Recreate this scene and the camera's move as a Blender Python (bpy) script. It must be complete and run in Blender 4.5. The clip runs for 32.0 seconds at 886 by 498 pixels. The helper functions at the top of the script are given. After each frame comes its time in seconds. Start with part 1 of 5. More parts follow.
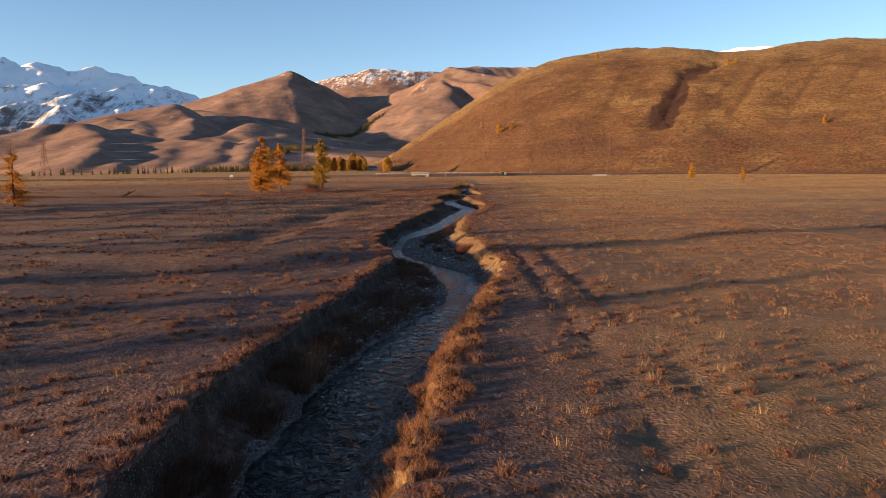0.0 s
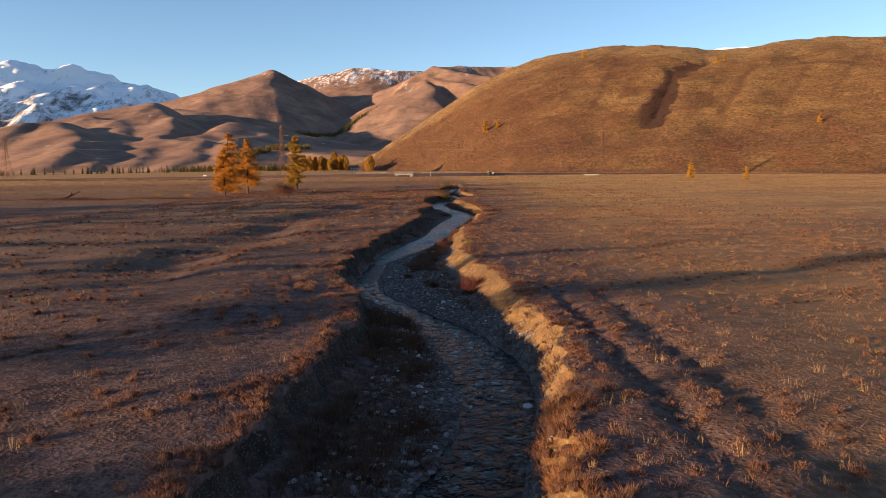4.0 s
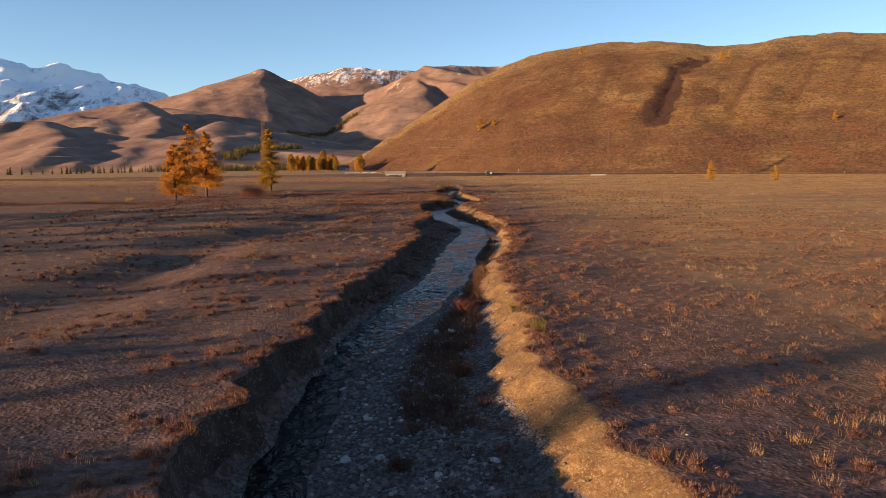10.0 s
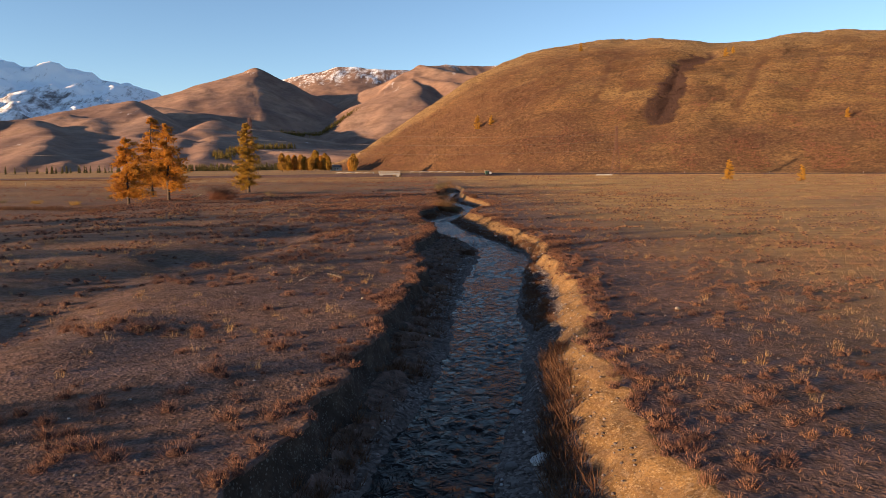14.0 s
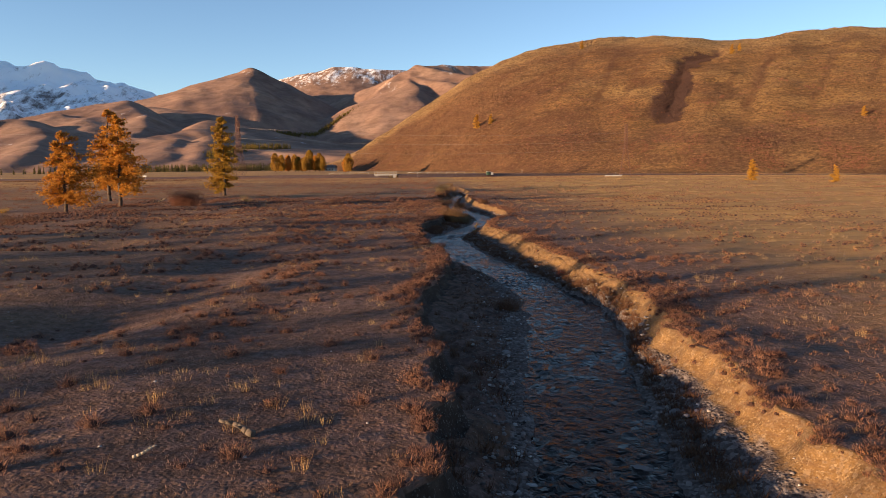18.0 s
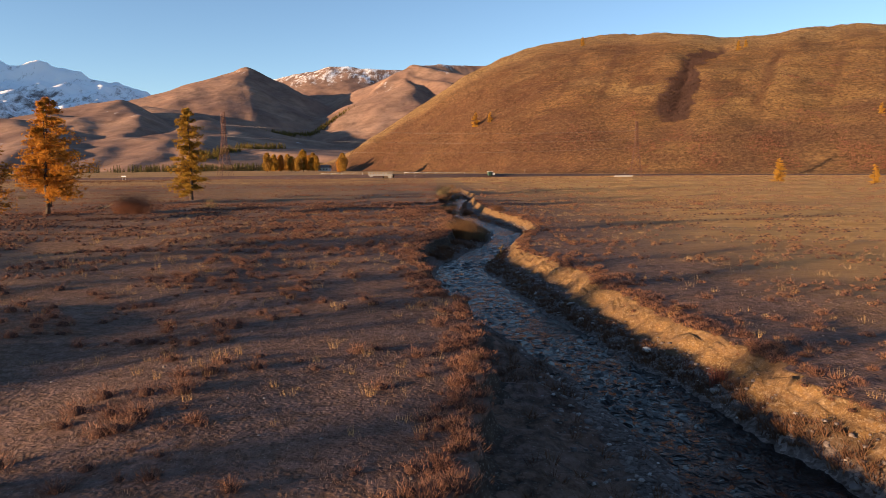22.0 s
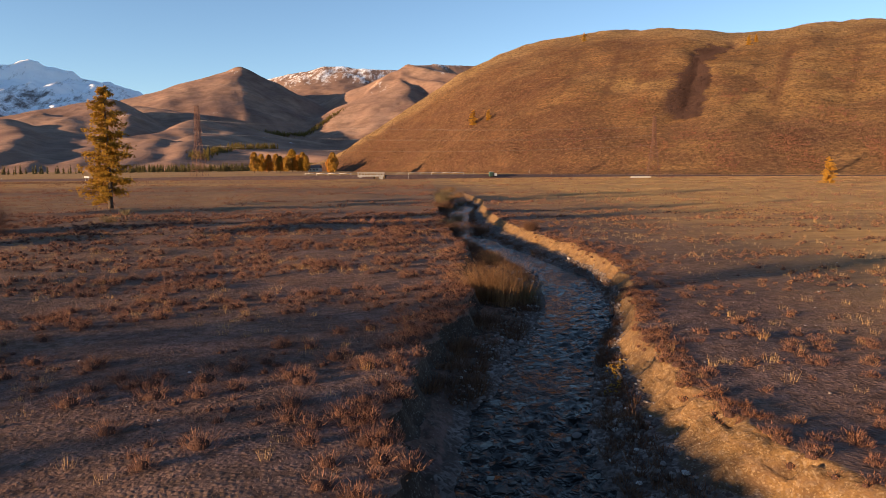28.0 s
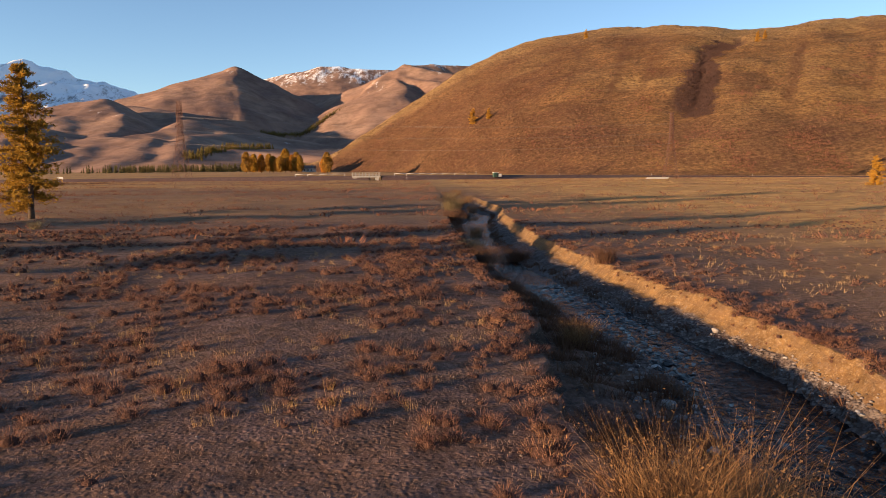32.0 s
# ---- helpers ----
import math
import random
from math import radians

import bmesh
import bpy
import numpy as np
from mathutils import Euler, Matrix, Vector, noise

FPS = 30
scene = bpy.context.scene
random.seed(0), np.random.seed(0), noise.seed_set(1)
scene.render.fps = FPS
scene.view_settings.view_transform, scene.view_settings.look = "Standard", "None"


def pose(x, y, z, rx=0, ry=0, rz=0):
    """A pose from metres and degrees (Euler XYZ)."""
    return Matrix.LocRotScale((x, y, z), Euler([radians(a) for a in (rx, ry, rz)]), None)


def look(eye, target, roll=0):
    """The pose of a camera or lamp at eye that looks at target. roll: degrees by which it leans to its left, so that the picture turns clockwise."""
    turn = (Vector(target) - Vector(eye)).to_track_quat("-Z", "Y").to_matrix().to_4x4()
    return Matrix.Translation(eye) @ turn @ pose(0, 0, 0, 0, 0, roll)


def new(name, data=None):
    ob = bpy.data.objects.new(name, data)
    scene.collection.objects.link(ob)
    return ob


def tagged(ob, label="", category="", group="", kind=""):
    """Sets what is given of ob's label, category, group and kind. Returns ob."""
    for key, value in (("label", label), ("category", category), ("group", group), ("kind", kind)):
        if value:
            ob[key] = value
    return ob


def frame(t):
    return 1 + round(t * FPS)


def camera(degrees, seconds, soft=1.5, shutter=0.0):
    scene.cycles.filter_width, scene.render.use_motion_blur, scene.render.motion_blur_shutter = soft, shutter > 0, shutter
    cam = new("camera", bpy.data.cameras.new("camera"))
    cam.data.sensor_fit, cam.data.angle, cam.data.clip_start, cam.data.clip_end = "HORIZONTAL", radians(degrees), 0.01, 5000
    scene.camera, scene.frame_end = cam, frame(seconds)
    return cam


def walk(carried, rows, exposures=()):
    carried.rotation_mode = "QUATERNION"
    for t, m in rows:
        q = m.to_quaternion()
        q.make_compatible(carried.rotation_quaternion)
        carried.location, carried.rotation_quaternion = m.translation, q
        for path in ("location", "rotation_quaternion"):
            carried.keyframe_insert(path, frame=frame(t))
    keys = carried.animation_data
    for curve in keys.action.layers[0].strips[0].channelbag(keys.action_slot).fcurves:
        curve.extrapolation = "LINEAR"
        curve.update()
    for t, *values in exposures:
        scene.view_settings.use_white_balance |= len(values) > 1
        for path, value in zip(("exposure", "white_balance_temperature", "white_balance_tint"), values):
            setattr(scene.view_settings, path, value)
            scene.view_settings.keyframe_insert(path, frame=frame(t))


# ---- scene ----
# camera: a slow low flight up the stream, about 4.3 m over the plain
cam = camera(64.0, 32.0, soft=0.5)
PATH = [  # seconds, place, turn (left positive), tilt
    (0, (1.11, 1.15, 4.933), -0.173, -6.279),
    (0.5, (1.03, 3.35, 4.904), -0.451, -6.299),
    (1, (0.96, 5.53, 4.875), -0.858, -6.320),
    (1.5, (0.88, 7.70, 4.846), -1.209, -6.335),
    (2, (0.80, 9.84, 4.819), -1.323, -6.341),
    (2.5, (0.72, 11.96, 4.795), -1.333, -6.336),
    (3, (0.66, 14.07, 4.775), -1.393, -6.322),
    (4, (0.54, 18.24, 4.753), -1.502, -6.302),
    (5, (0.48, 22.43, 4.753), -1.642, -6.297),
    (6, (0.43, 26.66, 4.731), -1.767, -6.297),
    (7, (0.35, 30.89, 4.681), -1.848, -6.287),
    (8, (0.25, 35.12, 4.613), -1.953, -6.281),
    (9, (0.13, 39.38, 4.541), -2.071, -6.283),
    (10, (0.01, 43.71, 4.480), -2.162, -6.285),
    (11, (-0.07, 48.12, 4.439), -2.236, -6.284),
    (12, (-0.15, 52.60, 4.412), -2.348, -6.279),
    (13, (-0.23, 57.08, 4.393), -2.498, -6.294),
    (14, (-0.31, 61.48, 4.384), -2.593, -6.293),
    (15, (-0.38, 65.73, 4.393), -2.652, -6.270),
    (16, (-0.44, 70.06, 4.400), -2.712, -6.249),
    (17, (-0.49, 74.47, 4.400), -2.776, -6.251),
    (18, (-0.53, 78.91, 4.397), -2.863, -6.253),
    (19, (-0.57, 83.34, 4.398), -2.931, -6.258),
    (20, (-0.60, 87.73, 4.402), -2.999, -6.260),
    (21, (-0.60, 92.10, 4.401), -3.084, -6.254),
    (22, (-0.55, 96.48, 4.384), -3.162, -6.240),
    (23, (-0.44, 100.85, 4.353), -3.227, -6.223),
    (24, (-0.29, 105.21, 4.320), -3.287, -6.207),
    (25, (-0.12, 109.59, 4.296), -3.347, -6.200),
    (26, (0.07, 114.00, 4.276), -3.422, -6.205),
    (27, (0.24, 118.43, 4.261), -3.499, -6.218),
    (28, (0.32, 122.89, 4.253), -3.559, -6.186),
    (29, (0.33, 127.37, 4.251), -3.608, -6.139),
    (30, (0.28, 131.80, 4.250), -3.664, -6.122),
    (31, (0.18, 136.19, 4.247), -3.744, -6.130),
    (32, (0.07, 140.56, 4.248), -3.834, -6.142),
]


def heading(eye, yaw, tilt, t):
    a, b = radians(yaw), radians(tilt)
    way = Vector((-math.sin(a) * math.cos(b), math.cos(a) * math.cos(b), math.sin(b)))
    return look(eye, Vector(eye) + way * 2, -0.58 + 0.006 * t)


walk(cam, [(t, heading(eye, yaw, tilt, t)) for t, eye, yaw, tilt in PATH], [(0, 1.67), (32, 1.67)])

# ---- light: a low evening sun over the left shoulder, clear sky ----
SUN_AZ, SUN_EL = 245.5, 6.2
world = bpy.data.worlds.new("world")
scene.world = world
world.use_nodes = True
wn = world.node_tree
sky = wn.nodes.new("ShaderNodeTexSky")
sky.sky_type, sky.sun_disc = "NISHITA", False
sky.sun_elevation, sky.sun_rotation = radians(SUN_EL + 6), radians(SUN_AZ)
sky.altitude, sky.air_density, sky.dust_density, sky.ozone_density = 1700, 1.0, 0.28, 2.2
wn.nodes["Background"].inputs["Strength"].default_value = 0.064
wn.links.new(sky.outputs[0], wn.nodes["Background"].inputs["Color"])
sun = new("sun", bpy.data.lights.new("sun", "SUN"))
sun.data.energy, sun.data.angle, sun.data.color = 5.0, radians(0.6), (0.96, 0.635, 0.36)
sun_way = Vector((math.sin(radians(SUN_AZ)) * math.cos(radians(SUN_EL)), math.cos(radians(SUN_AZ)) * math.cos(radians(SUN_EL)), math.sin(radians(SUN_EL))))
sun.matrix_world = look(sun_way * 300, (0, 0, 0))

# ---- materials ----
class Nodes:
    """A small builder for node materials."""

    def __init__(self, name, rough=0.9, metal=0.0, spec=0.3):
        self.m = bpy.data.materials.new(name)
        self.m.use_nodes = True
        self.t = self.m.node_tree
        self.b = self.t.nodes["Principled BSDF"]
        self.b.inputs["Roughness"].default_value = rough
        self.b.inputs["Metallic"].default_value = metal
        self.b.inputs["Specular IOR Level"].default_value = spec
        self.co = self.t.nodes.new("ShaderNodeNewGeometry").outputs["Position"]

    def put(self, socket, v):
        if isinstance(v, (int, float)):
            socket.default_value = v
        elif isinstance(v, (tuple, list)):
            socket.default_value = (*v, 1.0)[:len(socket.default_value)]
        else:
            self.t.links.new(v, socket)

    def stretch(self, sx, sy, sz, src=None):
        n = self.t.nodes.new("ShaderNodeMapping")
        n.inputs["Scale"].default_value = (sx, sy, sz)
        self.t.links.new(src or self.co, n.inputs["Vector"])
        return n.outputs[0]

    def noise(self, scale, detail=4, rough=0.55, src=None, warp=0.0):
        n = self.t.nodes.new("ShaderNodeTexNoise")
        n.inputs["Scale"].default_value, n.inputs["Detail"].default_value = scale, detail
        n.inputs["Roughness"].default_value, n.inputs["Distortion"].default_value = rough, warp
        self.t.links.new(src or self.co, n.inputs["Vector"])
        return n.outputs["Fac"]

    def cells(self, scale, src=None, kind="F1", out="Distance"):
        n = self.t.nodes.new("ShaderNodeTexVoronoi")
        n.feature = kind
        n.inputs["Scale"].default_value = scale
        self.t.links.new(src or self.co, n.inputs["Vector"])
        return n.outputs[out]

    def ramp(self, v, *stops):
        n = self.t.nodes.new("ShaderNodeValToRGB")
        e = n.color_ramp.elements
        while len(e) < len(stops):
            e.new(0.5)
        for k, (p, c) in zip(e, stops):
            k.position, k.color = p, (*c, 1) if isinstance(c, tuple) else (c, c, c, 1)
        self.t.links.new(v, n.inputs[0])
        return n.outputs[0]

    def mix(self, f, a, b, blend="MIX"):
        n = self.t.nodes.new("ShaderNodeMix")
        n.data_type, n.blend_type = "RGBA", blend
        for s, v in ((n.inputs[0], f), (n.inputs[6], a), (n.inputs[7], b)):
            self.put(s, v)
        return n.outputs[2]

    def math(self, op, a, b=0.0, c=0.0, clamp=False):
        n = self.t.nodes.new("ShaderNodeMath")
        n.operation, n.use_clamp = op, clamp
        for s, v in zip(n.inputs, (a, b, c)):
            self.put(s, v)
        return n.outputs[0]

    def attr(self, name):
        n = self.t.nodes.new("ShaderNodeAttribute")
        n.attribute_name = name
        return n.outputs["Fac"]

    def island(self):
        return self.t.nodes.new("ShaderNodeNewGeometry").outputs["Random Per Island"]

    def each(self):
        return self.t.nodes.new("ShaderNodeObjectInfo").outputs["Random"]

    def local(self):
        return self.t.nodes.new("ShaderNodeTexCoord").outputs["Object"]

    def sep(self, axis, src=None):
        n = self.t.nodes.new("ShaderNodeSeparateXYZ")
        self.t.links.new(src or self.co, n.inputs[0])
        return n.outputs[axis]

    def bump(self, h, dist=0.05, strength=1.0, after=None):
        n = self.t.nodes.new("ShaderNodeBump")
        n.inputs["Distance"].default_value, n.inputs["Strength"].default_value = dist, strength
        self.t.links.new(h, n.inputs["Height"])
        if after:
            self.t.links.new(after, n.inputs["Normal"])
        self.t.links.new(n.outputs[0], self.b.inputs["Normal"])
        return n.outputs[0]

    def done(self, colour):
        self.put(self.b.inputs["Base Color"], colour)
        return self.m


def mat_ground():
    """Dry steppe turf over gravelly soil; bare earth and river gravel where the cut of the stream lays them open."""
    k = Nodes("steppe", 0.95, 0, 0.15)
    big = k.noise(0.06, 5, 0.6)
    mid = k.noise(0.55, 5, 0.62, warp=0.6)
    fine = k.noise(9, 6, 0.7)
    streak = k.noise(0.35, 4, 0.6, k.stretch(0.35, 1.2, 1))
    turf = k.ramp(mid, (0.30, (0.040, 0.024, 0.025)), (0.45, (0.075, 0.044, 0.042)), (0.58, (0.118, 0.072, 0.067)), (0.72, (0.164, 0.105, 0.095)))
    turf = k.mix(k.ramp(streak, (0.42, 0.0), (0.62, 0.7)), turf, (0.14, 0.070, 0.044))
    turf = k.mix(k.ramp(big, (0.42, 0.0), (0.62, 0.5)), turf, (0.132, 0.085, 0.071))
    clod = k.cells(9, k.stretch(1, 1, 0.5), out="Color")
    turf = k.mix(k.ramp(k.sep(0, clod), (0.5, 0.0), (0.95, 0.38)), turf, (0.190, 0.121, 0.101))
    turf = k.mix(k.ramp(k.sep(1, clod), (0.5, 0.0), (0.95, 0.45)), turf, (0.05, 0.029, 0.023))
    speck = k.cells(21, out="Color")
    speck2 = k.math("MULTIPLY", k.sep(0, speck), k.ramp(k.cells(21), (0.2, 1.0), (0.45, 0.0)))
    turf = k.mix(k.ramp(speck2, (0.72, 0.0), (0.86, 0.6)), turf, (0.32, 0.275, 0.235))
    mat = k.noise(3.4, 5, 0.66, warp=0.15)
    turf = k.mix(k.ramp(mat, (0.40, 0.8), (0.50, 0.0)), turf, (0.05, 0.028, 0.022))
    turf = k.mix(k.ramp(mat, (0.54, 0.0), (0.68, 0.40)), turf, (0.195, 0.120, 0.100))
    pale = k.ramp(k.noise(0.9, 5, 0.65, k.stretch(0.3, 1, 1)), (0.3, (0.26, 0.136, 0.046)), (0.5, (0.40, 0.222, 0.074)), (0.7, (0.50, 0.30, 0.105)))
    far_mix = k.math("MULTIPLY", k.attr("straw"), k.ramp(k.noise(0.03, 5, 0.65, k.stretch(0.3, 1, 1), warp=0.6), (0.34, 0.4), (0.52, 1.0)))
    turf = k.mix(far_mix, turf, pale)
    earth = k.ramp(k.noise(2.2, 6, 0.65), (0.3, (0.062, 0.035, 0.016)), (0.5, (0.130, 0.072, 0.028)), (0.7, (0.205, 0.118, 0.045)))
    peb = k.cells(13, out="Color")
    earth = k.mix(k.ramp(k.sep(1, peb), (0.7, 0.0), (0.95, 0.4)), earth, (0.20, 0.145, 0.10))
    chip = k.cells(34, out="Color")
    earth = k.mix(k.ramp(k.sep(0, chip), (0.7, 0.0), (0.95, 0.5)), earth, (0.29, 0.205, 0.12))
    earth = k.mix(k.ramp(k.sep(1, chip), (0.7, 0.0), (0.95, 0.5)), earth, (0.07, 0.040, 0.022))
    # dark bank soil, its colour lowered further to stand for the banks' shade
    shaded_loam = k.ramp(k.noise(1.6, 6, 0.7), (0.35, (0.020, 0.013, 0.010)), (0.55, (0.050, 0.033, 0.024)), (0.75, (0.095, 0.066, 0.048)))
    shaded_loam = k.mix(k.ramp(k.sep(0, chip), (0.86, 0.0), (0.97, 0.6)), shaded_loam, (0.16, 0.145, 0.125))
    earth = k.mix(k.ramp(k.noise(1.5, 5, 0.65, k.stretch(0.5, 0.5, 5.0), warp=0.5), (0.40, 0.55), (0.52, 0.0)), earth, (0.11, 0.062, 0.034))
    earth = k.mix(k.attr("shaded_loam"), earth, shaded_loam)
    grav = k.ramp(k.sep(2, peb), (0.1, (0.060, 0.044, 0.038)), (0.5, (0.112, 0.086, 0.075)), (0.9, (0.200, 0.162, 0.143)))
    grav = k.mix(k.ramp(k.noise(0.7, 4), (0.4, 0.55), (0.6, 0.0)), grav, (0.050, 0.034, 0.027))
    edge = k.math("MULTIPLY_ADD", k.noise(3.5, 4), 0.7, -0.35)
    fe = k.ramp(k.math("ADD", k.attr("earth"), edge), (0.42, 0.0), (0.58, 1.0))
    fg = k.ramp(k.math("ADD", k.attr("gravel"), edge), (0.42, 0.0), (0.58, 1.0))
    col = k.mix(fg, k.mix(fe, turf, earth), grav)
    lump = k.math("MULTIPLY_ADD", fe, 0.12, k.math("MULTIPLY", fg, 0.6))
    h = k.math("ADD", k.math("MULTIPLY", fine, 0.3), k.math("MULTIPLY", k.ramp(k.cells(13), (0.0, 1.0), (0.5, 0.0)), lump))
    h = k.math("ADD", h, k.math("MULTIPLY", k.ramp(k.cells(9, k.stretch(1, 1, 0.5)), (0.0, 1.0), (0.5, 0.0)), k.math("MULTIPLY_ADD", fe, -0.35, 0.45)))
    h = k.math("ADD", h, k.math("MULTIPLY", mat, k.math("MULTIPLY_ADD", fe, -0.3, 1.2)))
    k.bump(h, 0.07, 0.7)
    return k.done(col)


def mat_hill():
    """A grazed hillside: ochre grass, rust-brown dwarf birch in patches and streaks down the slope, cattle tracks along it."""
    k = Nodes("hillside", 0.97, 0, 0.1)
    big = k.noise(0.012, 5, 0.6, warp=1.0)
    mid = k.noise(0.055, 6, 0.68, k.stretch(1, 0.5, 1.6), warp=0.8)
    fine = k.noise(0.55, 5, 0.8)
    col = k.ramp(big, (0.36, (0.160, 0.078, 0.037)), (0.5, (0.244, 0.130, 0.054)), (0.64, (0.319, 0.195, 0.082)))
    col = k.mix(k.ramp(mid, (0.38, 0.75), (0.56, 0.0)), col, (0.094, 0.045, 0.024))
    col = k.mix(k.math("MULTIPLY", k.attr("gold"), k.ramp(k.noise(0.02, 5, 0.7, k.stretch(0.5, 0.5, 1.6), warp=0.5), (0.38, 0.1), (0.56, 0.75))), col, (0.312, 0.186, 0.071))
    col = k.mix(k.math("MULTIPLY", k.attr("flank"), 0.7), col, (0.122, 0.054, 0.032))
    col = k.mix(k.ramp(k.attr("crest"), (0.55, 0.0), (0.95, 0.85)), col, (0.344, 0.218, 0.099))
    patch = k.ramp(k.noise(0.022, 6, 0.72, k.stretch(0.45, 0.45, 1.5), warp=0.8), (0.50, 0.0), (0.60, 0.75))
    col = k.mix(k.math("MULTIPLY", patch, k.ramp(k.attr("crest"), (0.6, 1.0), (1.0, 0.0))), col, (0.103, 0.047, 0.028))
    col = k.mix(k.math("MULTIPLY", k.attr("foot"), k.ramp(k.noise(0.035, 5, 0.7, k.stretch(0.4, 0.4, 2.0), warp=0.4), (0.36, 0.1), (0.56, 0.7))), col, (0.103, 0.050, 0.035))
    col = k.mix(k.ramp(fine, (0.40, 0.7), (0.52, 0.0)), col, (0.065, 0.032, 0.016))
    col = k.mix(k.ramp(fine, (0.53, 0.0), (0.66, 0.55)), col, (0.338, 0.206, 0.092))
    trod = k.noise(0.10, 4, 0.7, k.stretch(0.5, 0.5, 9.0), warp=0.3)
    col = k.mix(k.ramp(trod, (0.40, 0.4), (0.50, 0.0)), col, (0.085, 0.047, 0.024))
    tuft = k.ramp(k.cells(0.33, k.stretch(1, 1, 0.35)), (0.12, 1.0), (0.42, 0.0))
    col = k.mix(k.math("MULTIPLY", tuft, 0.7), col, (0.077, 0.047, 0.022))
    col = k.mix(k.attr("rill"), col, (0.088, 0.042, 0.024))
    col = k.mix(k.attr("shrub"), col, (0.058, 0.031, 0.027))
    k.bump(k.math("ADD", k.math("MULTIPLY", fine, 1.5), k.math("MULTIPLY", mid, 2.0)), 2.0, 0.85)
    return k.done(col)


def mat_mountain():
    """Far bald mountains: reddish autumn grass, grey scree, snow on the heights."""
    k = Nodes("far_slope", 0.97, 0, 0.1)
    n1 = k.noise(0.0035, 6, 0.62, warp=1.0)
    n2 = k.noise(0.02, 6, 0.7)
    col = k.ramp(n1, (0.35, (0.172, 0.104, 0.083)), (0.52, (0.252, 0.155, 0.113)), (0.68, (0.322, 0.207, 0.148)))
    col = k.mix(k.ramp(n2, (0.36, 0.55), (0.56, 0.0)), col, (0.10, 0.06, 0.042))
    col = k.mix(k.ramp(k.attr("rock"), (0.3, 0.0), (0.8, 0.85)), col, (0.16, 0.145, 0.145))
    ribs = k.math("ADD", k.math("MULTIPLY", k.noise(0.006, 8, 0.75, k.stretch(1.2, 0.5, 0.35), warp=0.4), 0.6), k.math("MULTIPLY", k.noise(0.03, 6, 0.7, k.stretch(1.6, 0.4, 0.5)), 0.4))
    snow = k.math("MULTIPLY_ADD", ribs, 3.4, -1.7)
    snow = k.ramp(k.math("ADD", k.attr("snow"), snow), (0.36, 0.0), (0.74, 1.0))
    col = k.mix(snow, col, (0.86, 0.88, 0.91))
    k.bump(k.math("ADD", n2, k.noise(0.006, 8, 0.7)), 7.0, 0.5)
    return k.done(col)


def mat_water():
    """Shallow clear stream: brown-black bed, rippled mirror of the sky, broken white water on the riffles."""
    k = Nodes("stream_water", 0.04, 0, 0.5)
    k.b.inputs["IOR"].default_value = 1.135
    s = k.stretch(1.2, 0.8, 1)
    rip = k.noise(2.6, 4, 0.55, s, warp=0.5)
    rip2 = k.noise(9.0, 3, 0.5, s, warp=0.3)
    h = k.math("ADD", rip, k.math("MULTIPLY", rip2, 0.08))
    bed = k.ramp(k.noise(1.1, 5, 0.6), (0.35, (0.003, 0.002, 0.002)), (0.58, (0.009, 0.006, 0.005)), (0.78, (0.030, 0.018, 0.013)))
    cob = k.cells(5.0, k.stretch(1, 0.8, 1), out="Color")
    bed = k.mix(k.math("MULTIPLY", k.ramp(k.noise(0.5, 3), (0.45, 0.0), (0.62, 1.0)), k.ramp(k.sep(0, cob), (0.62, 0.0), (0.95, 0.6))), bed, (0.026, 0.020, 0.018))
    foam = k.math("MULTIPLY", k.ramp(k.noise(0.42, 3), (0.50, 0.0), (0.60, 1.0)), k.ramp(k.noise(2.6, 6, 0.74, k.stretch(0.7, 1.3, 1), warp=0.9), (0.62, 0.0), (0.70, 0.7)))
    k.put(k.b.inputs["Roughness"], k.math("MULTIPLY_ADD", foam, 0.6, 0.03))
    k.bump(h, 0.22, 0.9)
    return k.done(k.mix(foam, bed, (0.42, 0.44, 0.48)))


def mat_plain(name, dark, light, scale=3.0, rough=0.85, metal=0.0, bump=0.02, spec=0.3):
    """One material with grain and stains between two tones."""
    k = Nodes(name, rough, metal, spec)
    src = k.local()
    a, b = k.noise(scale, 5, 0.6, src), k.noise(scale * 9, 4, 0.7, src)
    col = k.ramp(k.math("MULTIPLY_ADD", b, 0.4, k.math("MULTIPLY", a, 0.6)), (0.32, dark), (0.68, light))
    k.bump(b, bump, 0.6)
    return k.done(col)


def mat_leafy(name, *tones, glow=0.25):
    """Blades, needles and twigs: each island takes a tone; a little light passes through."""
    k = Nodes(name, 0.8, 0, 0.15)
    pick = k.math("MULTIPLY_ADD", k.noise(0.9, 3), 0.9, k.math("MULTIPLY_ADD", k.island(), 0.26, -0.06))
    col = k.ramp(pick, *[(0.18 + 0.64 * i / max(1, len(tones) - 1), c) for i, c in enumerate(tones)])
    k.put(k.b.inputs["Base Color"], col)
    if glow:
        tr = k.t.nodes.new("ShaderNodeBsdfTranslucent")
        k.put(tr.inputs["Color"], col)
        mx = k.t.nodes.new("ShaderNodeMixShader")
        mx.inputs[0].default_value = glow
        k.t.links.new(k.b.outputs[0], mx.inputs[1])
        k.t.links.new(tr.outputs[0], mx.inputs[2])
        k.t.links.new(mx.outputs[0], k.t.nodes["Material Output"].inputs["Surface"])
    return k.m


